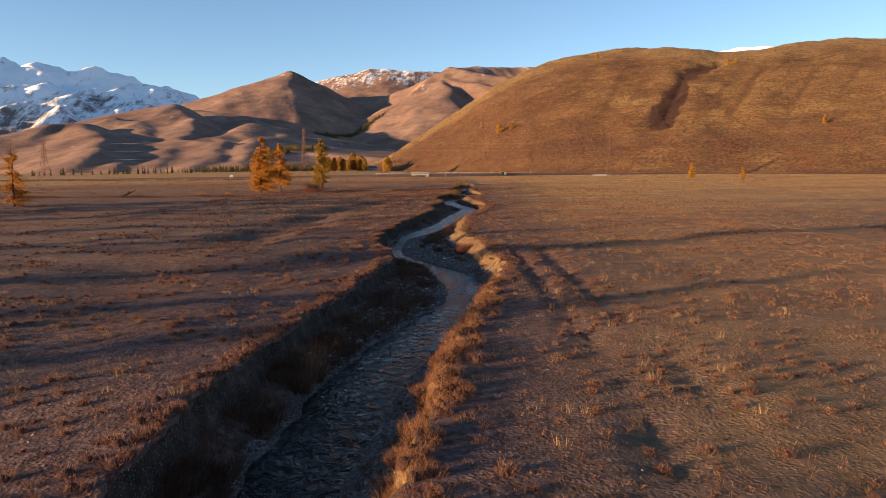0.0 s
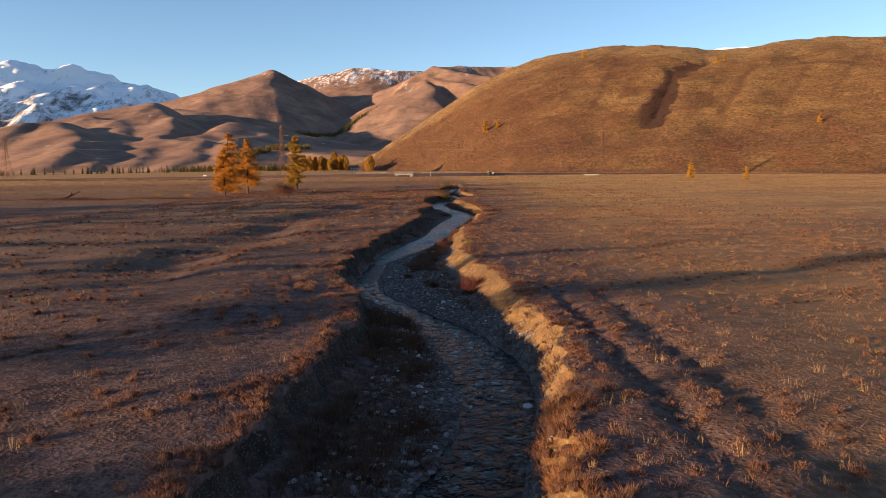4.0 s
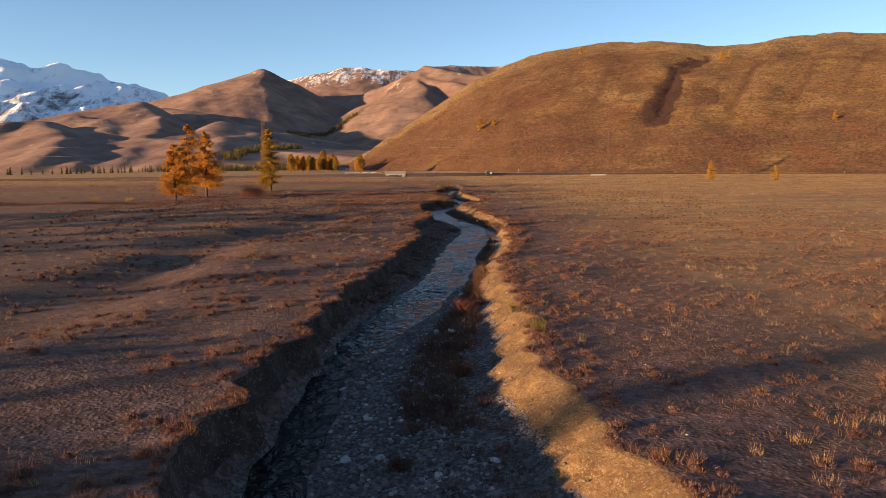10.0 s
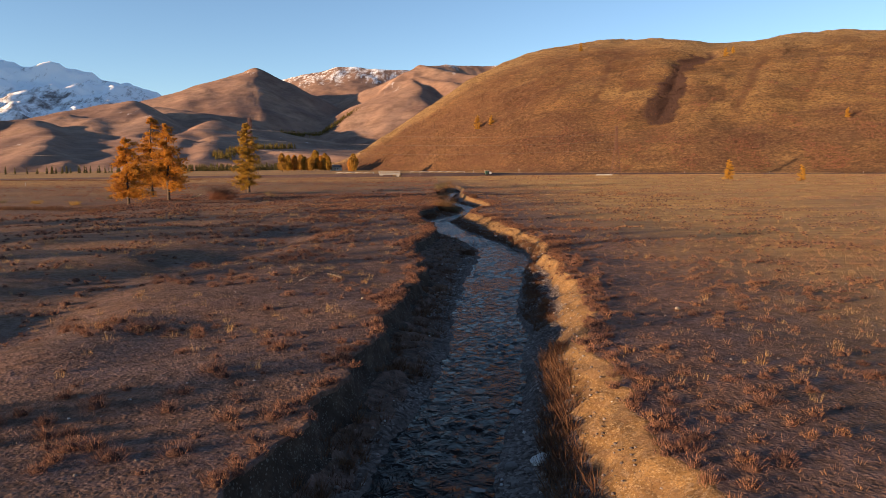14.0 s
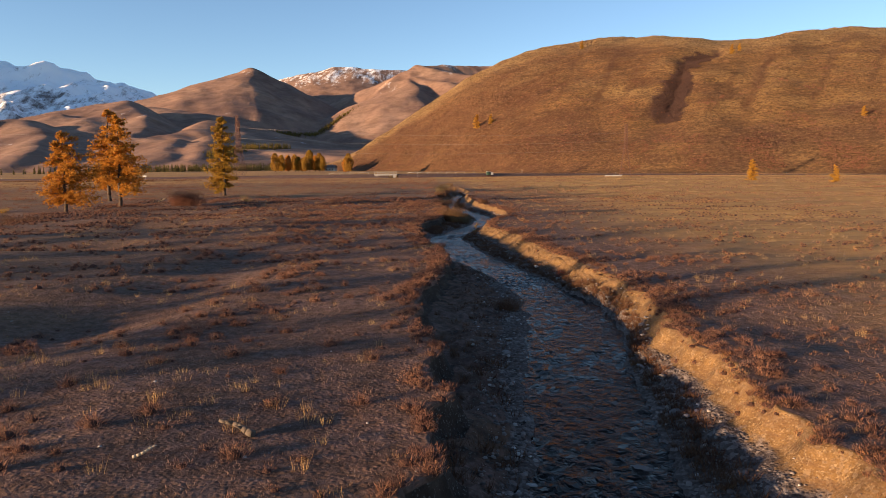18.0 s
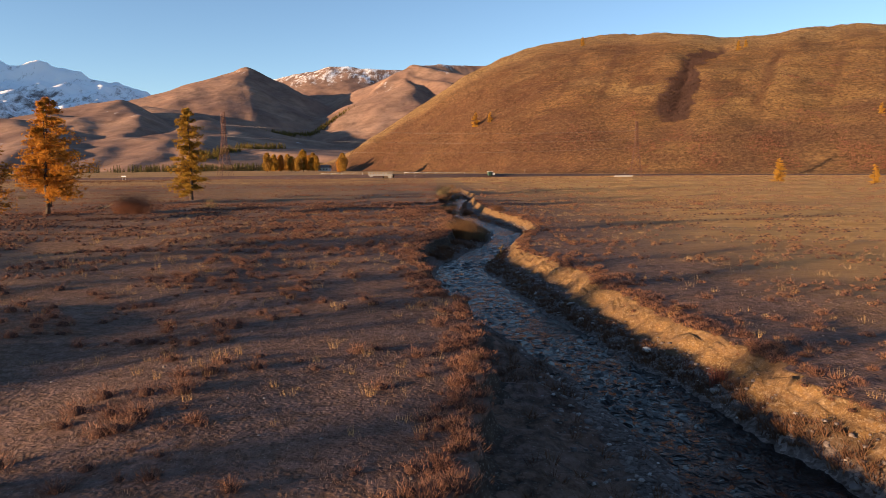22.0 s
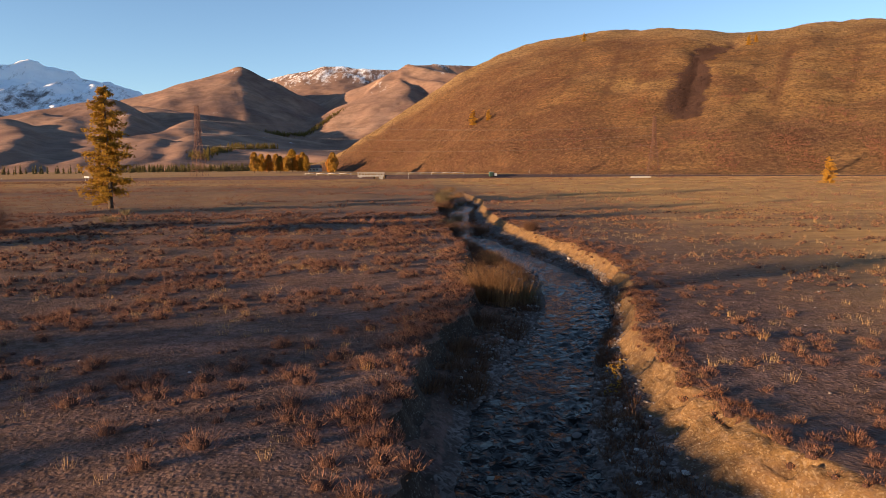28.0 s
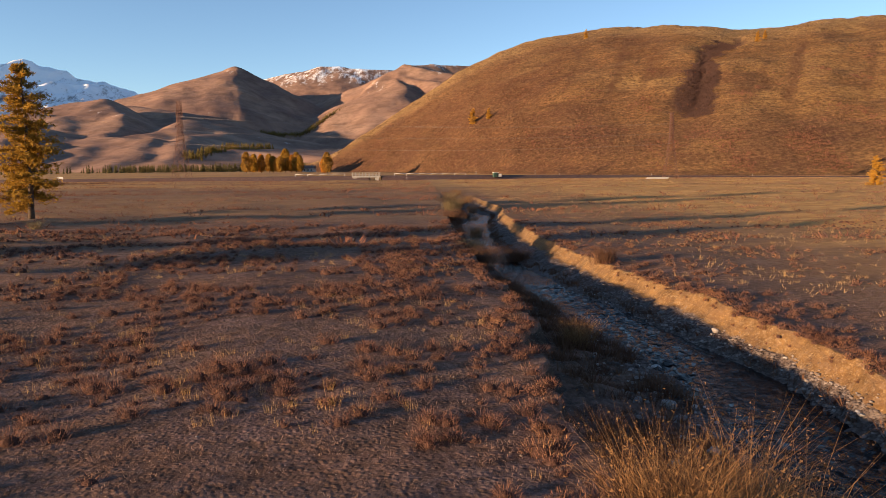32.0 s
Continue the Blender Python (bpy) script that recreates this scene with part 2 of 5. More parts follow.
def mat_stone():
    k = Nodes("river_stone", 0.8, 0, 0.35)
    src = k.local()
    a = k.noise(6, 5, 0.6, src)
    tone = k.ramp(k.each(), (0.0, (0.09, 0.074, 0.07)), (0.45, (0.17, 0.145, 0.137)), (0.8, (0.25, 0.22, 0.205)), (1.0, (0.5, 0.47, 0.44)))
    k.bump(a, 0.03, 0.6)
    return k.done(k.mix(k.ramp(a, (0.35, 0.6), (0.6, 0.0)), tone, (0.12, 0.10, 0.085)))


def mat_pebble():
    k = Nodes("pebble_mix", 0.85, 0, 0.3)
    return k.done(k.ramp(k.island(), (0.0, (0.050, 0.037, 0.032)), (0.4, (0.098, 0.075, 0.066)), (0.8, (0.165, 0.132, 0.116)), (0.96, (0.24, 0.205, 0.182)), (1.0, (0.42, 0.385, 0.35))))


M_GROUND, M_HILL, M_MOUNT, M_WATER, M_STONE, M_PEBBLE = mat_ground(), mat_hill(), mat_mountain(), mat_water(), mat_stone(), mat_pebble()
M_TUFT = mat_leafy("rust_tuft", (0.055, 0.027, 0.022), (0.107, 0.051, 0.037), (0.178, 0.084, 0.051), (0.262, 0.138, 0.084), glow=0.2)
M_STRAW = mat_leafy("straw", (0.050, 0.029, 0.024), (0.088, 0.052, 0.039), (0.145, 0.090, 0.065), glow=0.2)
M_WEED = mat_leafy("dark_weed", (0.052, 0.025, 0.017), (0.105, 0.052, 0.030), (0.165, 0.086, 0.046), glow=0.15)
M_RED = mat_leafy("red_stems", (0.06, 0.02, 0.018), (0.12, 0.038, 0.028), (0.17, 0.066, 0.038), glow=0.15)
M_WILLOW = mat_leafy("willow_twigs", (0.10, 0.050, 0.025), (0.175, 0.092, 0.042), (0.26, 0.147, 0.064), glow=0.25)
M_GREYBUSH = mat_leafy("grey_twigs", (0.085, 0.064, 0.036), (0.15, 0.112, 0.06), (0.20, 0.15, 0.075), glow=0.15)
M_LARCH = mat_leafy("larch_gold", (0.25, 0.103, 0.016), (0.42, 0.18, 0.026), (0.55, 0.26, 0.042), glow=0.4)
M_LARCHG = mat_leafy("larch_olive", (0.17, 0.096, 0.016), (0.31, 0.175, 0.025), (0.43, 0.25, 0.038), glow=0.4)
M_FIR = mat_leafy("dark_conifer", (0.045, 0.042, 0.020), (0.085, 0.072, 0.028), (0.16, 0.115, 0.035), glow=0.15)
M_BIRCH = mat_leafy("poplar_gold", (0.15, 0.08, 0.016), (0.27, 0.145, 0.026), (0.39, 0.22, 0.042), glow=0.3)
M_YOUNG = mat_leafy("young_larch_gold", (0.26, 0.13, 0.018), (0.42, 0.22, 0.03), (0.54, 0.30, 0.045), glow=0.35)
M_BARK = mat_plain("bark", (0.035, 0.024, 0.018), (0.11, 0.075, 0.052), 8, 0.95, bump=0.05)
M_DEAD = mat_plain("dead_wood", (0.05, 0.038, 0.03), (0.13, 0.10, 0.078), 7, 0.9)
M_RUST = mat_plain("rusty_steel", (0.075, 0.034, 0.026), (0.15, 0.075, 0.055), 4, 0.75, 0.2)
M_GREYSTEEL = mat_plain("weathered_steel", (0.30, 0.28, 0.26), (0.48, 0.45, 0.42), 4, 0.6, 0.2)
M_WIRE = mat_plain("wire", (0.16, 0.14, 0.14), (0.24, 0.21, 0.20), 4, 0.5, 0.6)
M_CONC = mat_plain("concrete", (0.20, 0.185, 0.17), (0.34, 0.32, 0.30), 1.5, 0.9)
M_WHITE = mat_plain("white_paint", (0.48, 0.47, 0.45), (0.66, 0.65, 0.63), 2, 0.6)
M_GREEN = mat_plain("green_paint", (0.018, 0.042, 0.032), (0.035, 0.075, 0.055), 2, 0.5)
M_DARK = mat_plain("dark_opening", (0.012, 0.012, 0.014), (0.03, 0.03, 0.034), 2, 0.4)
M_ASPH = mat_plain("asphalt", (0.06, 0.054, 0.05), (0.105, 0.095, 0.088), 0.8, 0.9)
M_ROOF = mat_plain("roof_sheet", (0.10, 0.08, 0.075), (0.20, 0.15, 0.13), 2, 0.6)
M_BONE = mat_plain("pale_wood", (0.20, 0.165, 0.125), (0.34, 0.29, 0.23), 5, 0.8)
M_PURPLE = mat_leafy("purple_shrub", (0.035, 0.021, 0.021), (0.068, 0.039, 0.035), (0.105, 0.060, 0.047), glow=0.1)
M_SCRUB = mat_leafy("hill_scrub", (0.065, 0.034, 0.019), (0.115, 0.064, 0.032), (0.17, 0.105, 0.05), glow=0.1)
M_HEATH = mat_leafy("red_heath", (0.075, 0.031, 0.021), (0.150, 0.063, 0.040), (0.228, 0.106, 0.060), glow=0.2)
M_GOLD = mat_leafy("golden_grass", (0.08, 0.033, 0.019), (0.155, 0.070, 0.035), (0.225, 0.113, 0.055), (0.29, 0.16, 0.08), glow=0.2)
M_PALE = mat_leafy("pale_straw", (0.19, 0.105, 0.042), (0.31, 0.188, 0.077), (0.42, 0.276, 0.122), glow=0.2)
# colour of the added domes: shade deep inside tussocks and shrubs
M_SHADE_DOME = mat_plain("inner_shade", (0.038, 0.020, 0.017), (0.10, 0.052, 0.038), 9, 0.95, 0.0, 0.06, 0.1)
M_FRINGE = mat_leafy("fringe_grass", (0.10, 0.042, 0.023), (0.19, 0.086, 0.040), (0.28, 0.142, 0.066), glow=0.2)
M_TURF = mat_leafy("low_turf", (0.052, 0.030, 0.026), (0.096, 0.057, 0.046), (0.15, 0.094, 0.073), (0.20, 0.132, 0.100), glow=0.15)
M_OLIVE = mat_leafy("olive_larch", (0.07, 0.058, 0.02), (0.14, 0.105, 0.028), (0.24, 0.16, 0.036), glow=0.2)

# ---- land ----
def mesh_of(name, verts, faces, mat=None, smooth=True):
    me = bpy.data.meshes.new(name)
    verts = np.asarray(verts, np.float32)
    faces = np.asarray(faces, np.int32)
    me.vertices.add(len(verts))
    me.vertices.foreach_set("co", verts.ravel())
    n = faces.shape[1]
    me.loops.add(faces.size)
    me.loops.foreach_set("vertex_index", faces.ravel())
    me.polygons.add(len(faces))
    me.polygons.foreach_set("loop_start", np.arange(len(faces), dtype=np.int32) * n)
    me.polygons.foreach_set("loop_total", np.full(len(faces), n, np.int32))
    me.polygons.foreach_set("use_smooth", np.full(len(faces), smooth))
    me.update(calc_edges=True)
    if mat:
        me.materials.append(mat)
    return me


def set_attr(me, name, values):
    a = me.attributes.new(name, "FLOAT", "POINT")
    a.data.foreach_set("value", np.asarray(values, np.float32).ravel())


def grid_faces(ny, nx):
    i = np.arange(ny - 1)[:, None] * nx + np.arange(nx - 1)[None]
    i = i.ravel()
    return np.stack([i, i + 1, i + nx + 1, i + nx], 1)


def wave(x, y, seed, n=7):
    """Smooth rolling value between about -1 and 1, wavelength about 1."""
    r = np.random.RandomState(seed)
    v = 0.0
    for _ in range(n):
        a, f, p = r.uniform(0, 6.28), r.uniform(0.6, 1.6), r.uniform(0, 6.28)
        v = v + np.sin(6.283 * f * (x * math.cos(a) + y * math.sin(a)) + p)
    return v / n * 1.6


def rough(x, y, size, seed, octaves=4, gain=0.5):
    v, k = 0.0, 1.0
    for o in range(octaves):
        v = v + k * wave(x / size * 2 ** o, y / size * 2 ** o, seed + o)
        k *= gain
    return v


def step01(a, b, v):
    u = np.clip((v - a) / (b - a), 0, 1)
    return u * u * (3 - 2 * u)


# plan of the stream: distance up the valley, then the edge across it
LEFT_TOP = [(-60, -6.5), (0, -4.6), (12, -4.2), (20, -4.1), (25, -3.7), (30, -3.05), (34, -2.7), (38, -2.3), (42, -1.8), (44.5, -1.9), (47.5, -2.4),
            (51, -3.6), (56, -3.9), (61, -3.6), (67, -3.1), (72, -2.7), (76, -1.9), (80, -1.4), (84, -1.0), (88, -0.4), (92, 0), (97, 0.1), (100, -0.25),
            (104, -0.2), (109, 0.8), (114, 1.3), (118.4, 1.6), (120.8, 1.0), (124, 0.55), (131, 0.2), (136, 0.3), (140, 0.95), (142.4, 1.7), (145.3, 2.5),
            (149, 2.9), (155, 3.0), (159, 3.6), (163, 4.0), (173, 3.8), (182, 4.2), (197, 4.2), (206, 4.8), (216, 6.6), (240, 6.6), (273, 7.9), (327, 10.0), (430, 14)]
LEFT_WATER = [(-60, -5), (0, -3.3), (14, -3.0), (20, -2.6), (24, -1.9), (28, -0.7), (32, 0.7), (36, 1.5), (40, 1.0), (44, 0.45), (47, -0.2), (49.5, -1.6), (52, -2.9), (56, -3.2),
              (61, -3.0), (68, -2.5), (72, -1.6), (76, -0.6), (80, 0.35), (84, 0.9), (88, 1.15), (92, 1.8), (96, 2.2), (100, 3.0), (104, 3.7), (108, 4.1),
              (112, 3.9), (116, 3.3), (120, 2.2), (124, 1.7), (128, 1.15), (133, 1.0), (136, 1.3), (140, 2.7), (144, 4.0), (148, 5.5), (152, 6.3), (156, 6.9),
              (160, 6.8), (164, 6.5), (170, 5.4), (180, 5.1), (190, 5.2), (206, 6.1), (218, 8.4), (240, 8.0), (273, 9.2), (327, 11.3), (430, 15.2)]
RIGHT_WATER = [(-60, -2.8), (0, -1.2), (12, -0.85), (16, -0.65), (20, -0.1), (24, 0.75), (28, 1.6), (32, 2.7), (36, 3.45), (40, 3.55), (44, 2.5), (47, 0.9), (49.5, -0.2), (52, -1.5),
               (56, -2.0), (61, -1.9), (65, -1.4), (68, -0.3), (72, 0.9), (76, 1.8), (80, 2.9), (84, 3.5), (88, 3.75), (92, 4.5), (96, 5.2), (100, 6.3), (104, 7.0),
               (108, 6.9), (112, 6.2), (116, 5.9), (120, 5.1), (124, 4.5), (128, 4.15), (133, 3.85), (136, 4.1), (140, 5.1), (144, 6.7), (148, 8.1), (152, 9.1),
               (156, 9.5), (160, 9.2), (164, 8.6), (168, 8.1), (173, 7.5), (180, 6.9), (190, 7.0), (206, 8.6), (218, 10.6), (240, 10.2), (273, 11.2), (327, 13), (430, 16.5)]
RIGHT_TOP = [(-60, -0.5), (0, 0.0), (12, 0.4), (16, 0.9), (20, 1.3), (24, 2.0), (28, 2.65), (32, 3.4), (36, 4.1), (40, 4.5), (44, 4.3), (48, 4.15), (52, 3.8), (56, 3.3), (60, 2.95),
             (64, 3.3), (68, 3.65), (72, 3.6), (76, 3.8), (79.5, 4.1), (82, 5.2), (84, 5.3), (86, 6.0), (88, 5.9), (92, 6.4), (96, 6.8), (100, 7.4), (104, 8.0), (108, 8.1),
             (112, 7.8), (116, 7.5), (120, 7.1), (124, 7.0), (128, 6.9), (132, 6.4), (136, 6.15), (140, 6.5), (144, 7.5), (148, 8.9), (152, 9.9), (156, 10.4),
             (160, 10.4), (164, 10.2), (172, 9.6), (180, 9.1), (190, 9.3), (206, 10.4), (218, 11.8), (240, 11.8), (273, 13), (327, 14.4), (430, 18)]


def along(plan, y):
    """Smooth reading of a plan line."""
    p = np.array(plan)
    return sum(np.interp(y + d, p[:, 0], p[:, 1]) for d in (-1.1, -0.4, 0.4, 1.1)) / 4


def water_level(y):
    return np.interp(y, [-60, 45, 100, 160, 430], [-1.2, -1.2, -0.95, -0.9, 0.3]) 


def plain_height(x, y):
    z = 0.0105 * np.maximum(0, np.sqrt((y - 190) ** 2 + 900) * 0.5 + (y - 190) * 0.5)
    z = z - 0.006 * np.maximum(0, -x - 60) * step01(150, 300, y)
    z = z + 0.10 * rough(x, y, 22, 3, 2) + 0.032 * rough(x, y, 4.0, 11, 2)
    z = z + np.where(x < 0, 0.21, 0.11) * rough(x, y, 13, 15, 2) * step01(2.5, 9, np.abs(x - 1.5))
    # wheel ruts on the right bank
    for rut in (4.3, 5.9):
        track = rut + 0.03 * y + 0.35 * np.sin(y / 13.0)
        z = z - 0.14 * np.exp(-((x - track) / 0.24) ** 2) * step01(52, 40, y)
    # an old dry side arm, knee deep, that runs beside the stream on its left
    arm = -13.1 - 0.3 * np.sin(y / 7.0) + 3.4 * step01(92, 107, y)
    z = z - 0.42 * np.exp(-np.abs((x - arm) / 2.6) ** 4.0) * step01(46, 56, y) * step01(128, 108, y)
    return z


def edges_at(y):
    lt, lw, rw, rt = (along(p, y) for p in (LEFT_TOP, LEFT_WATER, RIGHT_WATER, RIGHT_TOP))
    lt = lt + 0.22 * wave(y / 2.3, y * 0 + 1, 21) + 0.24 * wave(y / 0.9, y * 0 + 2, 22) + 0.10 * wave(y / 0.45, y * 0 + 7, 29)
    rt = rt + 0.22 * wave(y / 3.1, y * 0 + 3, 23) + 0.2 * wave(y / 1.1, y * 0 + 4, 24) * (1 + 0.6 * wave(y / 9.0, y * 0 + 8, 27))
    lw = np.maximum(lw + 0.15 * wave(y / 2.1, y * 0 + 5, 25), lt + 0.35)
    rw = np.minimum(rw + 0.18 * wave(y / 2.4, y * 0 + 6, 26), rt - 0.45)
    rw = np.maximum(rw, lw + 0.6)
    return lt, lw, rw, np.maximum(rt, rw + 0.45)


def land_height(x, y):
    """Height of the ground with the cut of the stream, and how far it shows gravel and earth."""
    x, y = np.broadcast_arrays(np.asarray(x, float), np.asarray(y, float))
    lt, lw, rw, rt = edges_at(y)
    top = plain_height(x, y)
    low = water_level(y)
    fade = step01(265, 212, y)
    z, gravel, earth = top.copy(), np.zeros_like(top), np.zeros_like(top)
    # left: an undercut wall, then a slumped slope to the water
    d = lw - lt
    u = np.clip((x - lt) / d, 0, 1)
    wall = np.clip(0.24 / d, 0.06, 0.6)
    drop = np.where(u < wall, 0.60 * np.power(u / wall, 0.8), 0.60 + 0.40 * np.power(np.clip((u - wall) / (1 - wall), 0, 1), 0.8))
    zl = top + (low + 0.03 - top) * drop + 0.17 * rough(x, y, 1.5, 31, 4) * np.sin(np.pi * u) ** 0.7
    on = (x > lt) & (x <= lw)
    z = np.where(on, zl, z)
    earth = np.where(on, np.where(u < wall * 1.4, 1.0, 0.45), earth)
    gravel = np.where(on, step01(0.55, 1.0, u), gravel)
    # bed
    v = np.clip((x - lw) / (rw - lw), 0, 1)
    on = (x > lw) & (x <= rw)
    z = np.where(on, low + 0.03 - 0.26 * np.sin(np.pi * v) ** 0.6, z)
    gravel = np.where(on, 1.0, gravel)
    # right: gravel bar, then a sandy bank
    e = rt - rw
    s = np.clip((x - rw) / e, 0, 1)
    crumble = np.maximum(step01(84, 91, y), step01(45, 38, y))  # before and past the sandy slope the bank ends in a crumbling scarp
    past = step01(96, 108, y) * step01(142, 132, y)
    bank = np.clip((1.25 - 0.80 * crumble + (0.50 + 0.3 * wave(y / 2.2, y * 0 + 9, 28)) * past) / e, 0.12, 0.85)
    k = np.clip((s - (1 - bank)) / bank, 0, 1)
    bar = np.clip(s / np.maximum(1 - bank, 0.01), 0, 1)
    shelf = 0.28 + 0.14 * crumble - 0.08 * past
    rise = shelf * np.power(bar, 1 + 0.15 * crumble) + (1 - shelf) * (0.72 * k + 0.28 * k * k * (3 - 2 * k))
    zr = low + 0.03 + (top - low - 0.03) * rise + (0.05 + 0.05 * crumble) * rough(x, y, 1.3, 41, 3) * np.sin(np.pi * s) + (0.10 + 0.08 * past) * np.sin(np.pi * k) * rough(x, y, 0.8, 43, 3)
    on = (x > rw) & (x <= rt)
    z = np.where(on, zr, z)
    gravel = np.where(on, step01(0.45, 0.1, k) * (1 - 0.6 * crumble * step01(0.7, 1.0, bar)), gravel)
    earth = np.where(on, np.maximum(step01(0.05, 0.4, k), crumble * step01(0.7, 1.0, bar)), earth)
    on = (x > rt)
    earth = np.where(on, np.maximum(earth, step01(0.16, 0.0, x - rt) * 0.8), earth)
    z = top + (z - top) * fade
    return z, gravel * fade, earth * fade


def build_ground():
    ys = np.concatenate([np.arange(-160, -10, 6.0), np.arange(-10, 30, 0.42), np.arange(30, 176, 0.29), np.arange(176, 250, 0.8), np.arange(250, 470, 3.0), 470 * 1.045 ** np.arange(0, 52)])
    out = np.concatenate([[0.0, 0.05], 0.15 * 1.15 ** np.arange(0, 72)])
    out = np.cumsum(np.diff(out, prepend=0))
    out = out[out < 4600]
    lt, lw, rw, rt = edges_at(ys)
    cols = [lt[:, None] - out[::-1][None]]
    cols.append(lt[:, None] + (lw - lt)[:, None] * np.array([0.03, 0.07, 0.12, 0.18, 0.27, 0.36, 0.46, 0.57, 0.68, 0.8, 0.9])[None])
    cols.append(lw[:, None] + (rw - lw)[:, None] * np.linspace(0, 1, 8)[None])
    cols.append(rw[:, None] + (rt - rw)[:, None] * np.concatenate([np.linspace(0.06, 0.72, 11), np.linspace(0.76, 0.985, 10)])[None])
    cols.append(rt[:, None] + out[None])
    x = np.concatenate(cols, 1)
    y = np.repeat(ys[:, None], x.shape[1], 1)
    z, g, e = land_height(x, y)
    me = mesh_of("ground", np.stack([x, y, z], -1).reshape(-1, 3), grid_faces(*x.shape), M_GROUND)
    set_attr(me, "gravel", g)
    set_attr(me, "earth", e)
    # stony lower right bank: the shadow there is put into the soil colour
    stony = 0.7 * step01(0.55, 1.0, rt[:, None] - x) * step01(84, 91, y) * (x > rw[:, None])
    set_attr(me, "shaded_loam", np.maximum((x < lw[:, None]) * step01(-0.5, 0.05, x - lt[:, None]), stony))
    # straw cover; the abs(x - 1.5) term paints sunlit grass tips into outer ground
    straw = np.maximum(np.maximum(step01(5, 130, y - 0.3 * np.abs(x)) * (1 + 0.5 * step01(190, 250, y)), 0.40 * step01(125, 70, y)) * step01(0.5, 6 + 0.1 * y, x - rt[:, None]), np.where(x > 0, 0.30, 0.10) * step01(9, 20, np.abs(x - 1.5)) + 0.06 * step01(45, 70, y) + 0.22 * step01(150, 220, y) + 0.5 * step01(250, 330, y))
    set_attr(me, "straw", straw)
    tagged(new("ground", me), "dry brown steppe cut by a stony stream bed", "ground", kind="structure")
    # water
    yw = np.concatenate([np.arange(-150, 12, 0.8), np.arange(12, 172, 0.11), np.arange(172, 330, 0.3)])
    lt, lw, rw, rt = edges_at(yw)
    u = np.linspace(0, 1, 28)
    xw = (lw - 0.5)[:, None] + (rw - lw + 1.0)[:, None] * u[None]
    yy = np.repeat(yw[:, None], 28, 1)
    zw = water_level(yy) - 0.005 + 0.012 * wave(xw / 1.5, yy / 2.5, 55)
    calm = 0.55 + 0.45 * wave(xw / 4.0, yy / 7.0, 57)
    zw = zw + np.interp(yy, [40, 80, 140], [0.040, 0.064, 0.13]) * calm * (0.5 * wave(xw / 0.45, yy / 0.7, 56, 13) + 0.7 * wave(xw / 0.4 + yy / 1.3, yy / 0.4, 58, 13))
    water = new("water", mesh_of("water", np.stack([xw, yy, zw], -1).reshape(-1, 3), grid_faces(*xw.shape), M_WATER))
    tagged(water, "shallow rippling stream reflecting the blue evening sky", "water", kind="structure")


build_ground()


def seg_fall(px, py, ridges, soft):
    """Height of slopes that fall away from ridge lines: each line has a fall on its sunny side and one on its shaded side."""
    best = np.full(px.shape, -1e9)
    for line, sunny, shaded in ridges:
        for (ax, ay, az), (bx, by, bz) in zip(line, line[1:]):
            dx, dy = bx - ax, by - ay
            t = np.clip(((px - ax) * dx + (py - ay) * dy) / (dx * dx + dy * dy), 0, 1)
            ox, oy = px - ax - t * dx, py - ay - t * dy
            d = np.hypot(ox, oy)
            side = step01(-0.35, 0.35, (ox * -0.91 + oy * -0.415) / (d + 1.0))
            h = az + t * (bz - az) - (shaded + (sunny - shaded) * side) * (np.sqrt(d * d + soft * soft) - soft)
            k = 5.0
            m = np.maximum(best, h)
            best = m + k * np.log1p(np.exp(-np.abs(best - h) / k))
    return best


HUB = (0.0, 70.0)


def far_sheet(name, bearing, reach, steps, ridges, soft, lumps, snow_from, rock_from, label, most=1.0):
    th = np.radians(np.linspace(*bearing, steps[0]))
    r = np.linspace(*reach, steps[1])
    t, rr = np.meshgrid(th, r)
    x, y = HUB[0] + rr * np.sin(t), HUB[1] + rr * np.cos(t)
    wx, wy = x + 14 * rough(x, y, 420, 71, 3), y + 14 * rough(x, y, 420, 75, 3)
    z = seg_fall(wx, wy, ridges, soft)
    z = z + lumps * rough(x, y, 330, 61, 4) * step01(0, 90, z) 
    z = np.maximum(z, -8)
    z = (z + 8) * step01(reach[0], reach[0] + 260, rr) - 8
    me = mesh_of(name, np.stack([x, y, z], -1).reshape(-1, 3), grid_faces(*x.shape), M_MOUNT)
    set_attr(me, "snow", most * step01(snow_from[0], snow_from[1], z))
    set_attr(me, "rock", step01(rock_from[0], rock_from[1], z))
    return tagged(new(name, me), label, "mountain", kind="structure")


